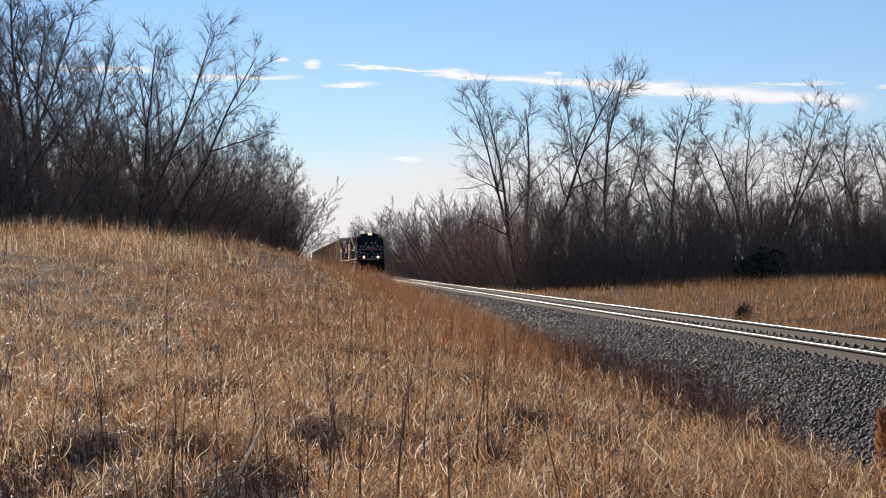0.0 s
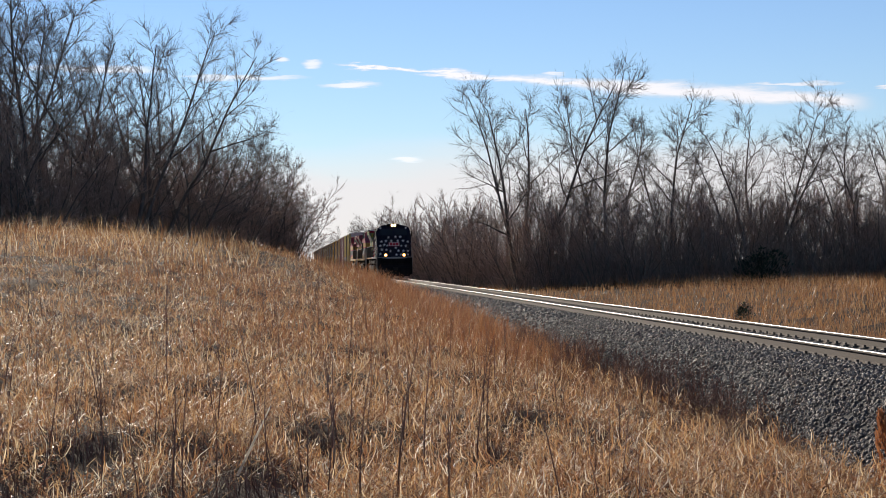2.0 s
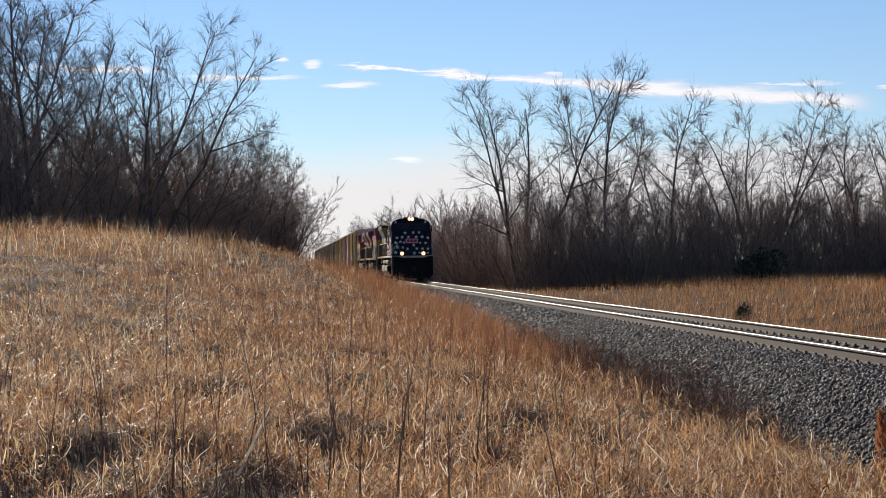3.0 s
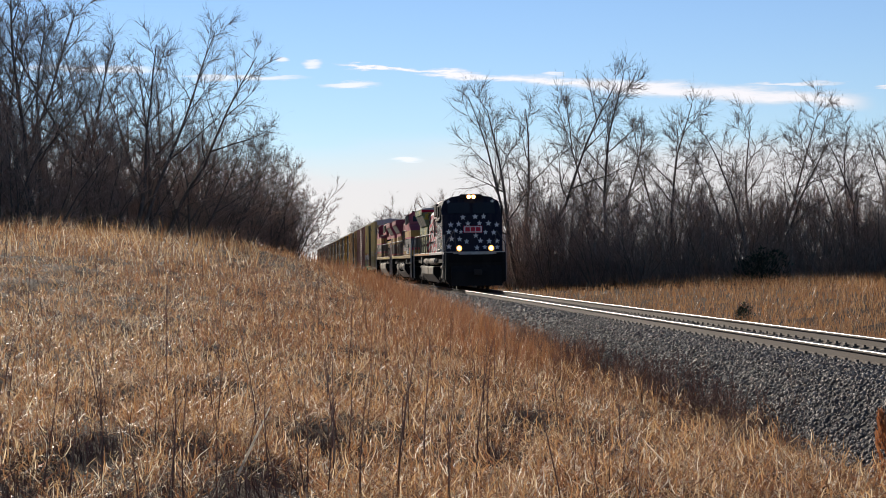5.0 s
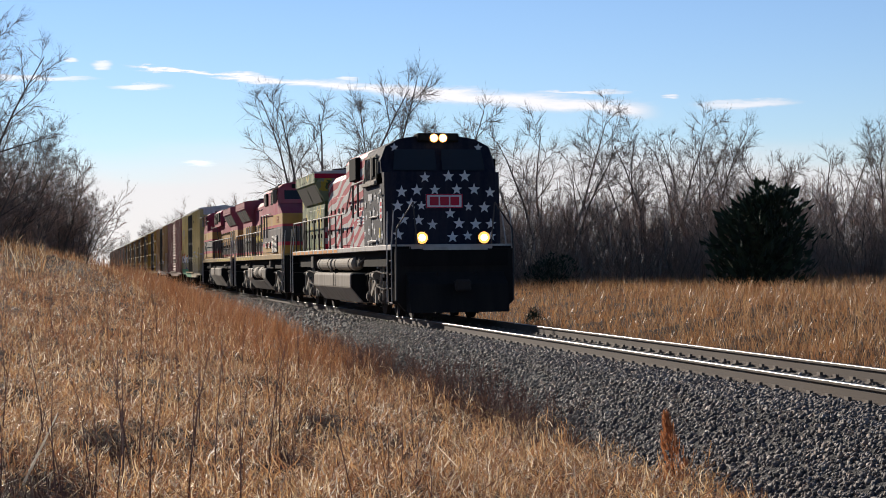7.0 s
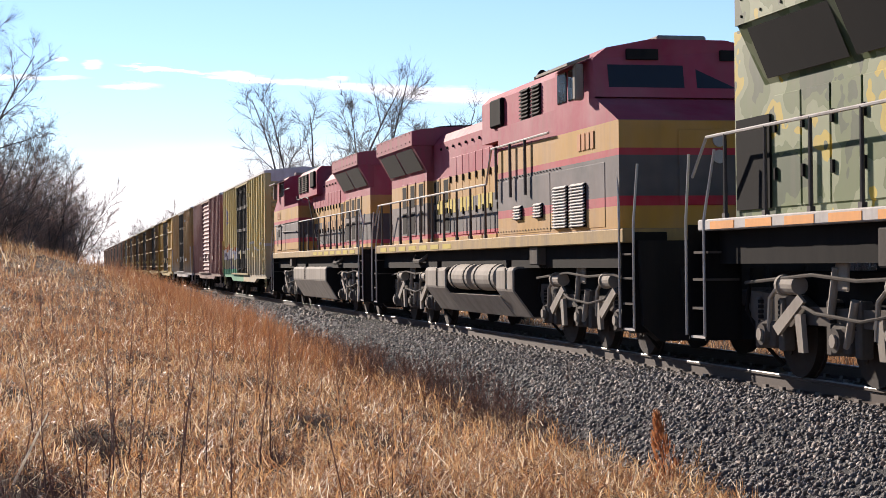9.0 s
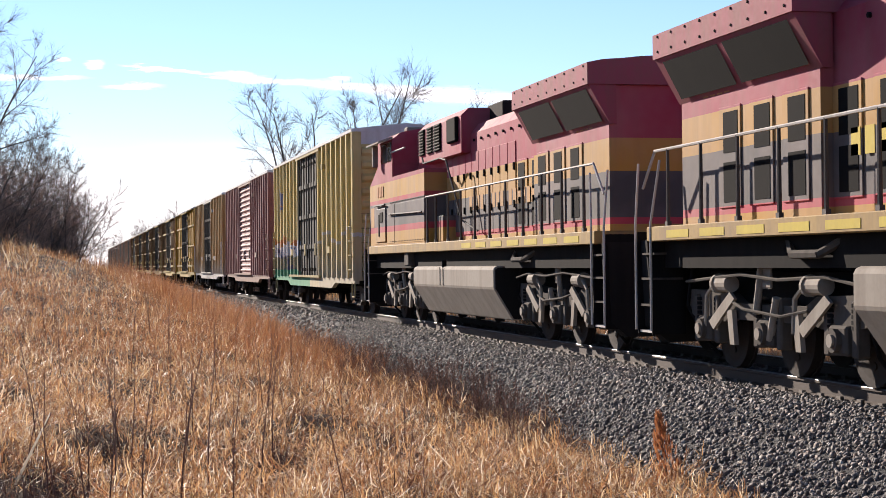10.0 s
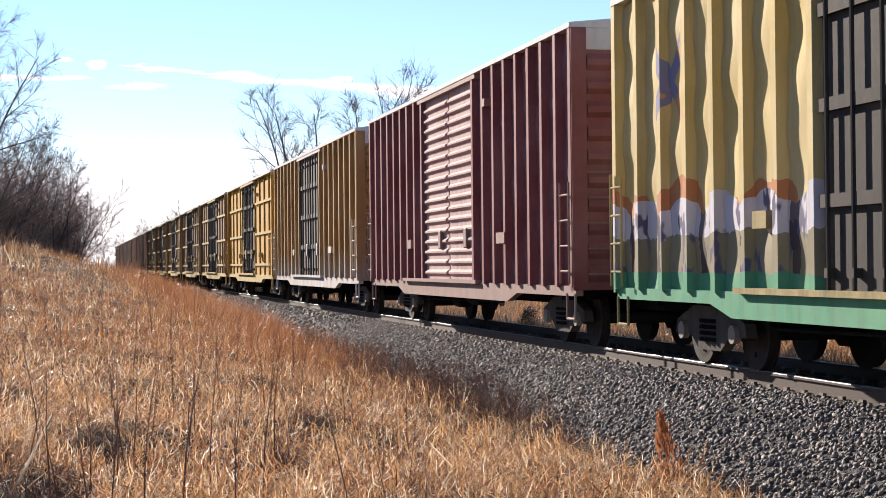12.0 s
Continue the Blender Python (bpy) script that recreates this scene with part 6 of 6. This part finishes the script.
# thin growth that strays onto the ballast's foot
y = rng.uniform(12, 75, 9000)
x = edge_x(y) + np.abs(rng.normal(0, 0.5, len(y)))
keep = x < -2.2
x, y = x[keep], y[keep]
blades("straying_grass", x, y, rng.uniform(0.12, 0.4, len(x)), 0.007 + 0 * x, np.abs(rng.normal(0.4, 0.35, len(x))), rng.uniform(0.1, 1.3, len(x)), M_LEAF, "sparse brown weeds at the ballast edge", twist=0.6)
y = rng.uniform(19, 50, 9000)
x = edge_x(y) + rng.normal(0.1, 0.5, len(y))
keep = x < -2.0
x, y = x[keep], y[keep]
blades("purple_weeds", x, y, rng.uniform(0.2, 0.62, len(x)), rng.uniform(0.004, 0.008, len(x)), np.abs(rng.normal(0.3, 0.25, len(x))), rng.uniform(-0.3, 0.9, len(x)), M_STEM, "fine purplish dead weeds along the ballast foot", twist=0.8)

# the field beyond the track
n = 62000
fr = 22 * (150 / 22) ** rng.random(n)
fa = np.radians(rng.uniform(2, 27, n))
x, y = EYE[0] + fr * np.sin(fa), fr * np.cos(fa)
keep = (x > 3.2 + 0.4 * np.sin(y)) & (x < 60)
x, y, fr = x[keep], y[keep], fr[keep]
blades("field_grass", x, y, rng.uniform(0.35, 0.75, len(x)) * (0.75 + 0.5 * smooth(x, 5, 22)), (0.010 + 0.00018 * fr), np.abs(rng.normal(0.2, 0.15, len(x))), rng.uniform(0.1, 0.8, len(x)), straw("field_straw", [(0.0, (0.20, 0.095, 0.045)), (0.5, (0.42, 0.22, 0.095)), (1.0, (0.62, 0.42, 0.22))], 0.36, 0.15), "dry tan field grass beyond the track")

# ---------------------------------------------------------------- bare trees


def grow(seed, height, stems, tilt, counts, ratios, angle, bare, r0, thin, wander=0.10, up=0.02):
    """A bare woody plant as tapering segments (from, to, radii, level): stems carry limbs, limbs branches, branches twigs."""
    g = random.Random(seed)
    out = []
    usual = [height * math.prod(ratios[:i]) for i in range(len(counts) + 1)]

    def axis(p, d, length, rad, level):
        n = (7, 5, 3, 2)[level]
        knots = [(p, d, rad)]
        for i in range(n):
            d = (d + Vector((g.gauss(0, wander), g.gauss(0, wander), g.gauss(0, wander * 0.6) + (up if level else 0.045)))).normalized()
            q = p + d * (length / n)
            r1 = max(thin, rad * (1 - 0.82 * (i + 1) / n))
            a = max(thin, rad * (1 - 0.82 * i / n))
            out.append((p, q, a, r1, level))
            knots.append((q, d, r1))
            p = q
        if level == len(counts):
            return
        k = max(2, round(counts[level] * min(1.3, (length / usual[level]) ** 0.6)))
        spin = g.uniform(0, 6.28)
        for j in range(k):
            lo = bare if level == 0 else 0.15
            f = lo + (1 - lo) * (j + g.random()) / k
            i = min(n - 1, int(f * n))
            e = f * n - i
            b = knots[i][0].lerp(knots[i + 1][0], e)
            dd, rr = knots[i][1], knots[i][2]
            spin += 2.4 + g.gauss(0, 0.5)
            u = dd.orthogonal().normalized()
            w = dd.cross(u)
            side = u * math.cos(spin) + w * math.sin(spin)
            o = radians(angle) * (1.15 - 0.5 * f) * g.uniform(0.75, 1.25)
            reach = length * ratios[level] * (1.12 - 0.75 * f) * g.uniform(0.7, 1.2)
            axis(b, (dd * math.cos(o) + side * math.sin(o)).normalized(), reach, max(thin, rr * g.uniform(0.42, 0.62)), level + 1)

    for i in range(stems):
        a = i * 6.28 / stems + g.uniform(-0.5, 0.5)
        t = radians(tilt) * g.uniform(0.5, 1.1) if stems > 1 else 0.05
        foot = Vector((math.cos(a), math.sin(a), 0)) * (0.0 if stems == 1 else 0.12 * stems ** 0.5)
        axis(foot, Vector((math.cos(a) * math.sin(t), math.sin(a) * math.sin(t), math.cos(t))), height * g.uniform(0.8, 1.05), r0 * g.uniform(0.75, 1.1), 0)
    k = height / max(s[1].z for s in out)
    return [(a * k, b * k, ra, rb, lv) for a, b, ra, rb, lv in out]


def tube_mesh(segs, sides):
    p = np.array([s[0] for s in segs]); q = np.array([s[1] for s in segs])
    ra = np.array([s[2] for s in segs]); rb = np.array([s[3] for s in segs])
    d = q - p
    d /= np.linalg.norm(d, axis=1)[:, None] + 1e-9
    ref = np.where(np.abs(d[:, 2:3]) < 0.9, [[0, 0, 1.0]], [[1.0, 0, 0]])
    u = np.cross(d, ref); u /= np.linalg.norm(u, axis=1)[:, None]
    w = np.cross(d, u)
    ang = np.arange(sides) * 2 * np.pi / sides
    ring = u[:, None] * np.cos(ang)[None, :, None] + w[:, None] * np.sin(ang)[None, :, None]
    v = np.concatenate([p[:, None] + ring * ra[:, None, None], q[:, None] + ring * rb[:, None, None]], 1)
    i = np.arange(sides); j = (i + 1) % sides
    f = np.stack([i, j, j + sides, i + sides], 1)
    f = (f[None] + (np.arange(len(segs)) * 2 * sides)[:, None, None]).reshape(-1, 4)
    return v.reshape(-1, 3), f


def shoots(start, end, n, lo, hi, open_, width, g3):
    """Fine tapering twigs set along the given axes: their feet, their tips and their triangles' corners."""
    p, q = np.repeat(start, n, 0), np.repeat(end, n, 0)
    d = (q - p) / (np.linalg.norm(q - p, axis=1)[:, None] + 1e-9)
    base = p + (q - p) * g3.random((len(p), 1))
    d = d + g3.normal(0, open_, p.shape) + np.array([0, 0, 0.08])
    d /= np.linalg.norm(d, axis=1)[:, None]
    tip = base + d * g3.uniform(lo, hi, (len(p), 1))
    w = np.cross(d, g3.normal(size=p.shape))
    w *= width / (np.linalg.norm(w, axis=1)[:, None] + 1e-9)
    return base, tip, np.stack([base - w, base + w, tip], 1).reshape(-1, 3)


def woody(name, label, category, group, twig, sprays, **kw):
    """A tree or shrub: an empty at its foot, a trunk with its limbs and a crown of branches and twigs."""
    segs = grow(**kw)
    last = max(s[4] for s in segs)
    root = thing(name, label, category, group)
    v, f = tube_mesh([s for s in segs if s[4] < last], 5)
    limbs = arrays("trunk" if kw["stems"] < 6 else "stem_wood", v, f, M_BARK, root)
    if kw["stems"] >= 6:
        tagged(limbs, kind="stuff")
    small = [s for s in segs if s[4] == last]
    v, f = tube_mesh(small, 3)
    f = np.concatenate([f[:, [0, 1, 2]], f[:, [0, 2, 3]]])
    g3 = np.random.default_rng(kw["seed"])
    k_ = kw["height"] / 12
    a, b, one = shoots(np.array([s[0] for s in small]), np.array([s[1] for s in small]), sprays, 0.35 * k_, 1.15 * k_, 0.42, 0.009, g3)
    _, _, two = shoots(a, b, 2, 0.2 * k_, 0.6 * k_, 0.45, 0.0065, g3)
    new_ = np.concatenate([one, two])
    f2 = np.arange(len(new_)).reshape(-1, 3) + len(v)
    arrays("crown", np.concatenate([v, new_]), np.concatenate([f, f2]), twig, root)
    return (root,)


G_L, G_R = "bare trees on the bank", "bare trees beyond the track"
kinds = []
TREE_LABEL = "tall bare winter tree with fine dark twigs"
# forms: round and dense, upright, open and forked, slender
for seed, h, tw, n, tl, cn, rt, an, br, sp in ((3, 12.5, M_TWIG, 5, 32, (11, 9), (0.44, 0.48), 56, 0.15, 5),
                                               (8, 13.5, M_PALE, 3, 16, (13, 9), (0.38, 0.46), 48, 0.2, 5),
                                               (21, 12.0, M_TWIG, 4, 30, (10, 8), (0.40, 0.44), 46, 0.28, 4),
                                               (34, 13.0, M_PALE, 3, 9, (14, 8), (0.32, 0.46), 42, 0.22, 4)):
    kinds.append(woody("bare_tree", TREE_LABEL, "tree", G_R, tw, sp, seed=seed, height=h, stems=n, tilt=tl, counts=cn, ratios=rt, angle=an, bare=br, r0=0.13, thin=0.010))
shrubs = []
for seed, h, tl in ((5, 7.0, 32), (13, 6.0, 38), (27, 7.5, 28)):
    shrubs.append(woody("brush_thicket", "leafless dark brown brush thicket", "shrub", G_R, M_BRUSH, 5, seed=seed, height=h, stems=10, tilt=tl, counts=(10,), ratios=(0.42,), angle=46, bare=0.12, r0=0.05, thin=0.012))
used = set()


def plant(bank, az, dist, turn, size, group, lean=0.0, tint=""):
    ob = bank[0]
    x, y = spot(az, dist)
    m = pose(x, y, float(ground_z(x, y)) - 0.1, lean, 0, turn) @ Matrix.Scale(size, 4)
    if ob in used:
        ob = copy_thing(ob, pose(0, 0, 0))
    used.add(bank[0])
    ob.matrix_basis = m
    tagged(ob, tint, group=group)
    return ob


g = random.Random(4)
# on the bank, behind the crest
LEFT = "bare dark tree standing in brush on the bank"
for az, dist, kind, size in ((-12.5, 92, 2, 1.1), (-9.9, 96, 2, 1.2), (-8.4, 90, 1, 1.12), (-7.0, 100, 3, 1.0), (-5.3, 98, 2, 1.12), (-4.3, 102, 2, 1.0), (-6.2, 104, 0, 0.72), (-3.3, 106, 0, 0.76), (-2.3, 118, 0, 0.78), (-1.4, 124, 1, 0.76), (-0.6, 130, 0, 0.66), (0.15, 138, 0, 0.52), (-15, 95, 1, 1.0), (-11.3, 100, 3, 1.1)):
    plant(kinds[kind], az, 1.5 * dist, g.uniform(0, 360), 1.5 * size, G_L, 0, LEFT)
az = -16.0
while az < 0.55:
    d = 88 + 46 * max(0, (az + 8) / 9)
    plant(shrubs[g.randrange(3)], az + g.uniform(-0.2, 0.2), 1.5 * (d + g.uniform(-3, 6)), g.uniform(0, 360), 1.5 * g.uniform(0.9, 1.25) * (1.0 if az < -1.5 else 0.85), G_L, 0, "leafless dark brush on top of the bank")
    az += 0.58
# beyond the track
RIGHT = "tall bare tree rising over the brush line"
for az, dist, kind, size in ((7.95, 129, 2, 1.38), (8.9, 130, 1, 0.78), (10.6, 126, 3, 1.25), (9.6, 128, 0, 0.72), (12.8, 124, 3, 1.05), (14.2, 128, 1, 0.66), (15.75, 122, 0, 1.12), (19.3, 122, 0, 1.05), (20.6, 126, 2, 0.98), (6.4, 152, 1, 0.62), (5.4, 176, 1, 0.62), (4.6, 205, 1, 0.62), (22.5, 130, 0, 0.9), (24.6, 128, 2, 0.9), (27, 125, 1, 0.9), (30, 125, 0, 0.9)):
    plant(kinds[kind], az, dist, g.uniform(0, 360), size, G_R, 0, RIGHT)
az = 3.6
while az < 29:
    d = float(np.interp(az, [3.6, 4.5, 6, 8, 12, 30], [265, 195, 152, 126, 119, 119]))
    s = float(np.interp(az, [3.6, 6, 9, 30], [1.2, 0.95, 0.78, 0.78]))
    plant(shrubs[g.randrange(3)], az + g.uniform(-0.1, 0.1), d + g.uniform(-2, 5), g.uniform(0, 360), s * g.uniform(1.0, 1.35), G_R, 0, "leafless brown brush thicket beyond the track")
    az += 0.36 if az < 6 else 0.52
# far trees where the track vanishes
for az, dist, kind, size in ((0.2, 620, 0, 1.2), (0.9, 640, 2, 1.15), (1.7, 600, 0, 1.2), (2.3, 520, 2, 1.2), (2.8, 430, 0, 1.15), (3.2, 350, 2, 1.1), (-0.6, 600, 2, 1.2), (-1.4, 580, 0, 1.2)):
    plant(kinds[kind], az, dist, g.uniform(0, 360), size, G_R, 0, "far bare tree beside the track")


# dense twigs at the foot of the woods
def undergrowth(name, n, azs, dists, spread, hmax, label, material=M_BRUSH):
    """Tangled twigs that cross at all angles, thicker towards the ground."""
    a = rng.uniform(azs[0], azs[-1], n)
    d = np.interp(a, azs, dists) + rng.uniform(-1.5, spread, n)
    x, y = EYE[0] + d * np.sin(np.radians(a)), d * np.cos(np.radians(a))
    top = hmax * (0.72 + 0.2 * np.sin(a * 5.1) + 0.16 * np.sin(a * 11.7 + 1))
    rise = top * rng.uniform(0.0, 1.0, n) ** 1.4
    ob = blades(name, x, y, rng.uniform(0.7, 2.4, n), rng.uniform(0.018, 0.045, n) * np.clip(d / 120, 1, 3), np.abs(rng.normal(0.55, 0.4, n)), rng.uniform(-0.7, 0.8, n), material, label, lift=rise, twist=0.5)
    ob["category"] = "brush"


undergrowth("woodland_brush", 42000, [3.2, 4.5, 6, 8, 12, 32], [280, 195, 152, 126, 119, 119], 9, 6.6, "dense brown leafless undergrowth beyond the track")
undergrowth("woodland_brush", 42000, [-18, -8, -3, 0.3], [135, 138, 168, 207], 16, 8.5, "dense dark leafless undergrowth on the bank")
undergrowth("woodland_brush", 6000, [-3, 0, 3.6], [640, 660, 300], 40, 6.0, "far hazy brown woodland")
undergrowth("woodland_brush", 8000, [3.2, 4.5, 6, 8, 12, 32], [276, 192, 149, 123, 116, 116], 5, 3.4, "tangled pale grey twigs in front of the woods", M_PALE)
undergrowth("woodland_brush", 8000, [-18, -8, -3, 0.3], [131, 134, 164, 204], 7, 5.5, "tangled pale grey twigs on the bank", M_PALE)
# taller seed heads along the crest of the bank
n = 2200
a, d = np.radians(rng.uniform(-14, -1, n)), rng.uniform(60, 98, n)
blades("crest_stalks", EYE[0] + d * np.sin(a), d * np.cos(a), rng.uniform(0.5, 1.4, n), 0.026 * rng.uniform(0.6, 1.3, n), np.abs(rng.normal(0.15, 0.15, n)), rng.uniform(0.1, 1.6, n), M_LEAF, "tall dry stalks on the crest of the bank", twist=0.5)

# a cedar in the field


def cedar(az, dist, height, width, label):
    x, y = spot(az, dist)
    root = thing("cedar", label, "conifer")
    root.location = (x, y, float(ground_z(x, y)) - 0.05)
    bm = B()
    rod(bm, (0, 0, 0), (0, 0, height * 0.9), 0.02 * height, 8, 0.01)
    part("trunk", bm, M_BARK, root)
    # several leaders of uneven height, each a ragged plume of sprays
    n = int(2600 * max(0.4, height / 4))
    lead = rng.integers(0, 7, n)
    turn_ = lead * 0.9 + 0.3
    off = np.where(lead == 0, 0.0, 0.42 * width)
    tall = np.where(lead == 0, 1.0, 0.62 + 0.05 * lead)
    h = rng.random(n) ** 0.85
    rad = 0.62 * width * np.sin(np.pi * (0.14 + 0.84 * h)) ** 0.75 * rng.uniform(0.1, 1.0, n) ** 0.5 * (1 + 0.3 * np.sin(h * 17 + lead * 2))
    a = rng.uniform(0, 2 * np.pi, n)
    c = np.stack([off * np.cos(turn_) + rad * np.cos(a), off * np.sin(turn_) + rad * np.sin(a), 0.03 * height + h * height * 0.93 * tall], 1)
    s = height * 0.06 * rng.uniform(0.6, 1.4, n)[:, None]
    o = np.stack([np.cos(a), np.sin(a), rng.uniform(0.2, 1.5, n)], 1) * s
    w = rng.normal(size=(n, 3)) * s * 0.2
    v = np.stack([c - w, c + w, c + o], 1).reshape(-1, 3)
    arrays("crown", v, np.arange(n * 3).reshape(-1, 3), M_CEDAR, root)


cedar(22.9, 98, 6.4, 3.0, "dark green cedar tree in the field")
cedar(15.9, 115, 2.6, 2.0, "dark green cedar at the edge of the woods")
cedar(15.25, 61, 0.85, 0.36, "small dark cedar seedling in the tan field")

# ---------------------------------------------------------------- single weeds


def weed(seed, height, material, name, label, category, side=6, r=0.006):
    g2 = random.Random(seed)
    root = thing(name, label, category, "single weeds in the grass")
    bm = B()
    p, d = Vector((0, 0, -0.05)), Vector((g2.gauss(0, 0.06), g2.gauss(0, 0.06), 1)).normalized()
    knots = []
    for i in range(5):
        q = p + d * height / 5
        rod(bm, p, q, r * (1 - 0.13 * i), 5, r * (1 - 0.13 * (i + 1)), False)
        knots.append((q, d.copy()))
        d = (d + Vector((g2.gauss(0, 0.05), g2.gauss(0, 0.05), 0))).normalized()
        p = q
    part("stem", bm, material, root)
    for i in range(side):
        bm = B()
        q, d = knots[g2.choice((2, 3, 3, 4))]
        a = g2.uniform(0, 6.28)
        e = q + Vector((math.cos(a) * 0.5, math.sin(a) * 0.5, 1.0)) * height * g2.uniform(0.06, 0.16)
        rod(bm, q, e, r * 0.5, 4, r * 0.3, False)
        rod(bm, e, e + Vector((0, 0, height * 0.02)), r * 0.9, 5, r * 0.4)
        part("side_twig", bm, material, root)
    return root


stalks = [weed(s, h, M_STEM, "weed_stalk", "thin dark dead weed stalk in the grass", "weed", n) for s, h, n in ((1, 0.85, 1), (2, 1.0, 0), (3, 0.75, 2), (4, 0.95, 0))]


def put(bank, x, y, turn, size=1.0):
    ob = bank if bank not in used else copy_thing(bank, pose(0, 0, 0))
    used.add(bank)
    ob.matrix_basis = pose(x, y, float(ground_z(x, y)), 0, 0, turn) @ Matrix.Scale(size, 4)
    return ob


for i in range(140):
    rr = 11.5 * (60 / 11.5) ** (g.random() ** 1.1)
    aa = radians(g.uniform(-10, 12))
    x, y = EYE[0] + rr * math.sin(aa), rr * math.cos(aa)
    if x < -4.2:
        put(g.choice(stalks), x, y, g.uniform(0, 360), g.uniform(0.8, 1.25) * (1 + rr / 120))

# reddish brush along the foot of the ballast
redtwig = []
for s in (41, 42, 43):
    root = thing("weed_clump", "reddish brown twiggy weed clump beside the ballast", "weed", "weeds beside the ballast")
    for j in range(4):
        segs = grow(seed=s * 7 + j, height=random.uniform(0.7, 1.0), stems=1, tilt=0, counts=(9, 4), ratios=(0.4, 0.4), angle=38, bare=0.2, r0=0.008, thin=0.0035)
        v, f = tube_mesh(segs, 3)
        st = arrays("stem", v, f, M_STEM, root)
        st.rotation_euler = (0.25 * math.cos(j * 1.57), 0.25 * math.sin(j * 1.57), j * 1.3)
    redtwig.append(root)
bx, by = spot(15.25, 62)
for i in range(3):
    put(redtwig[i], bx + 0.15 * (i - 1), by, i * 70, 0.85)
for i in range(88):
    y = g.uniform(21, 44)
    x = float(edge_x(y)) + g.uniform(-0.7, 0.9)
    put(g.choice(redtwig), x, y, g.uniform(0, 360), g.uniform(0.5, 0.95))
palest = thing("pale_weed", "thin pale bare weed growing from the ballast", "weed", "weeds beside the ballast")
v, f = tube_mesh(grow(seed=77, height=1.0, stems=1, tilt=0, counts=(10, 4), ratios=(0.42, 0.4), angle=42, bare=0.2, r0=0.007, thin=0.0032), 3)
arrays("stem", v, f, M_PALE, palest)
for x, y, s in ((-2.55, 22.1, 0.72), (-2.35, 18.9, 0.40), (-2.2, 17.2, 0.34), (-2.25, 16.2, 0.3), (-2.5, 30.5, 0.5)):
    ob = put(palest, x, y, g.uniform(0, 360), s)
    ob.location.z = -0.24 - (abs(x) - 1.85) * 0.607

# the bright russet weed at the edge of the stones
root = thing("russet_weed", "bright russet dried weed plume by the ballast", "weed", "weeds beside the ballast")
n = 420
t = rng.random(n)
a = rng.uniform(0, 2 * np.pi, n)
rad = 0.17 * (1 - t) ** 0.8 * rng.random(n) ** 0.5
c = np.stack([rad * np.cos(a) - 0.10 * t, rad * np.sin(a), 0.03 + 0.62 * t], 1)
o = np.stack([0.02 * np.cos(a) - 0.01, 0.02 * np.sin(a), rng.uniform(0.05, 0.10, n)], 1)
w = rng.normal(size=(n, 3)) * 0.006
arrays("plume", np.stack([c - w, c + w, c + o], 1).reshape(-1, 3), np.arange(n * 3).reshape(-1, 3), M_REDWEED, root)
bm = B()
rod(bm, (0, 0, -0.05), (-0.10, 0, 0.62), 0.008, 6, 0.003)
part("stem", bm, M_STEM, root)
wx, wy = -3.2, 16.6
root.location = (wx, wy, float(ground_z(wx, wy)))
root.scale = (1.2, 1.2, 1.2)

# a broken pale reed leaning in the grass
root = thing("broken_reed", "broken pale reed leaning in the dry grass", "reed")
bm = B()
rod(bm, (0, 0, -0.25), (0.33, 0.03, 0.42), 0.014, 6, 0.008)
part("stem", bm, M_REED, root)
rx, ry = spot(-1.95, 14.6)
root.location = (rx, ry, float(ground_z(rx, ry)) + 0.20)

# ---------------------------------------------------------------- movement
SPEED, SLOW, START = 21.776, -0.1105, 190.07


def along(t):
    """Where the front of the train is on the track at t seconds."""
    return START - SPEED * t - SLOW * t * t / 2


def motions():
    """The whole train rolls along the track; the wheels of the nearer cars turn with it."""
    for root, s, turn in TRAIN:
        walk(root, [(t, pose(0, along(t) + s, 0, 0, 0, turn)) for t in [0.5 * i for i in range(25)]])
    for w, y, r, sense in WHEELSETS:
        rows = []
        for i in range(361):
            t = i / 30
            rows.append((t, pose(0, y, r, sense * math.degrees((START - along(t)) / r), 0, 0)))
        walk(w, rows)


motions()
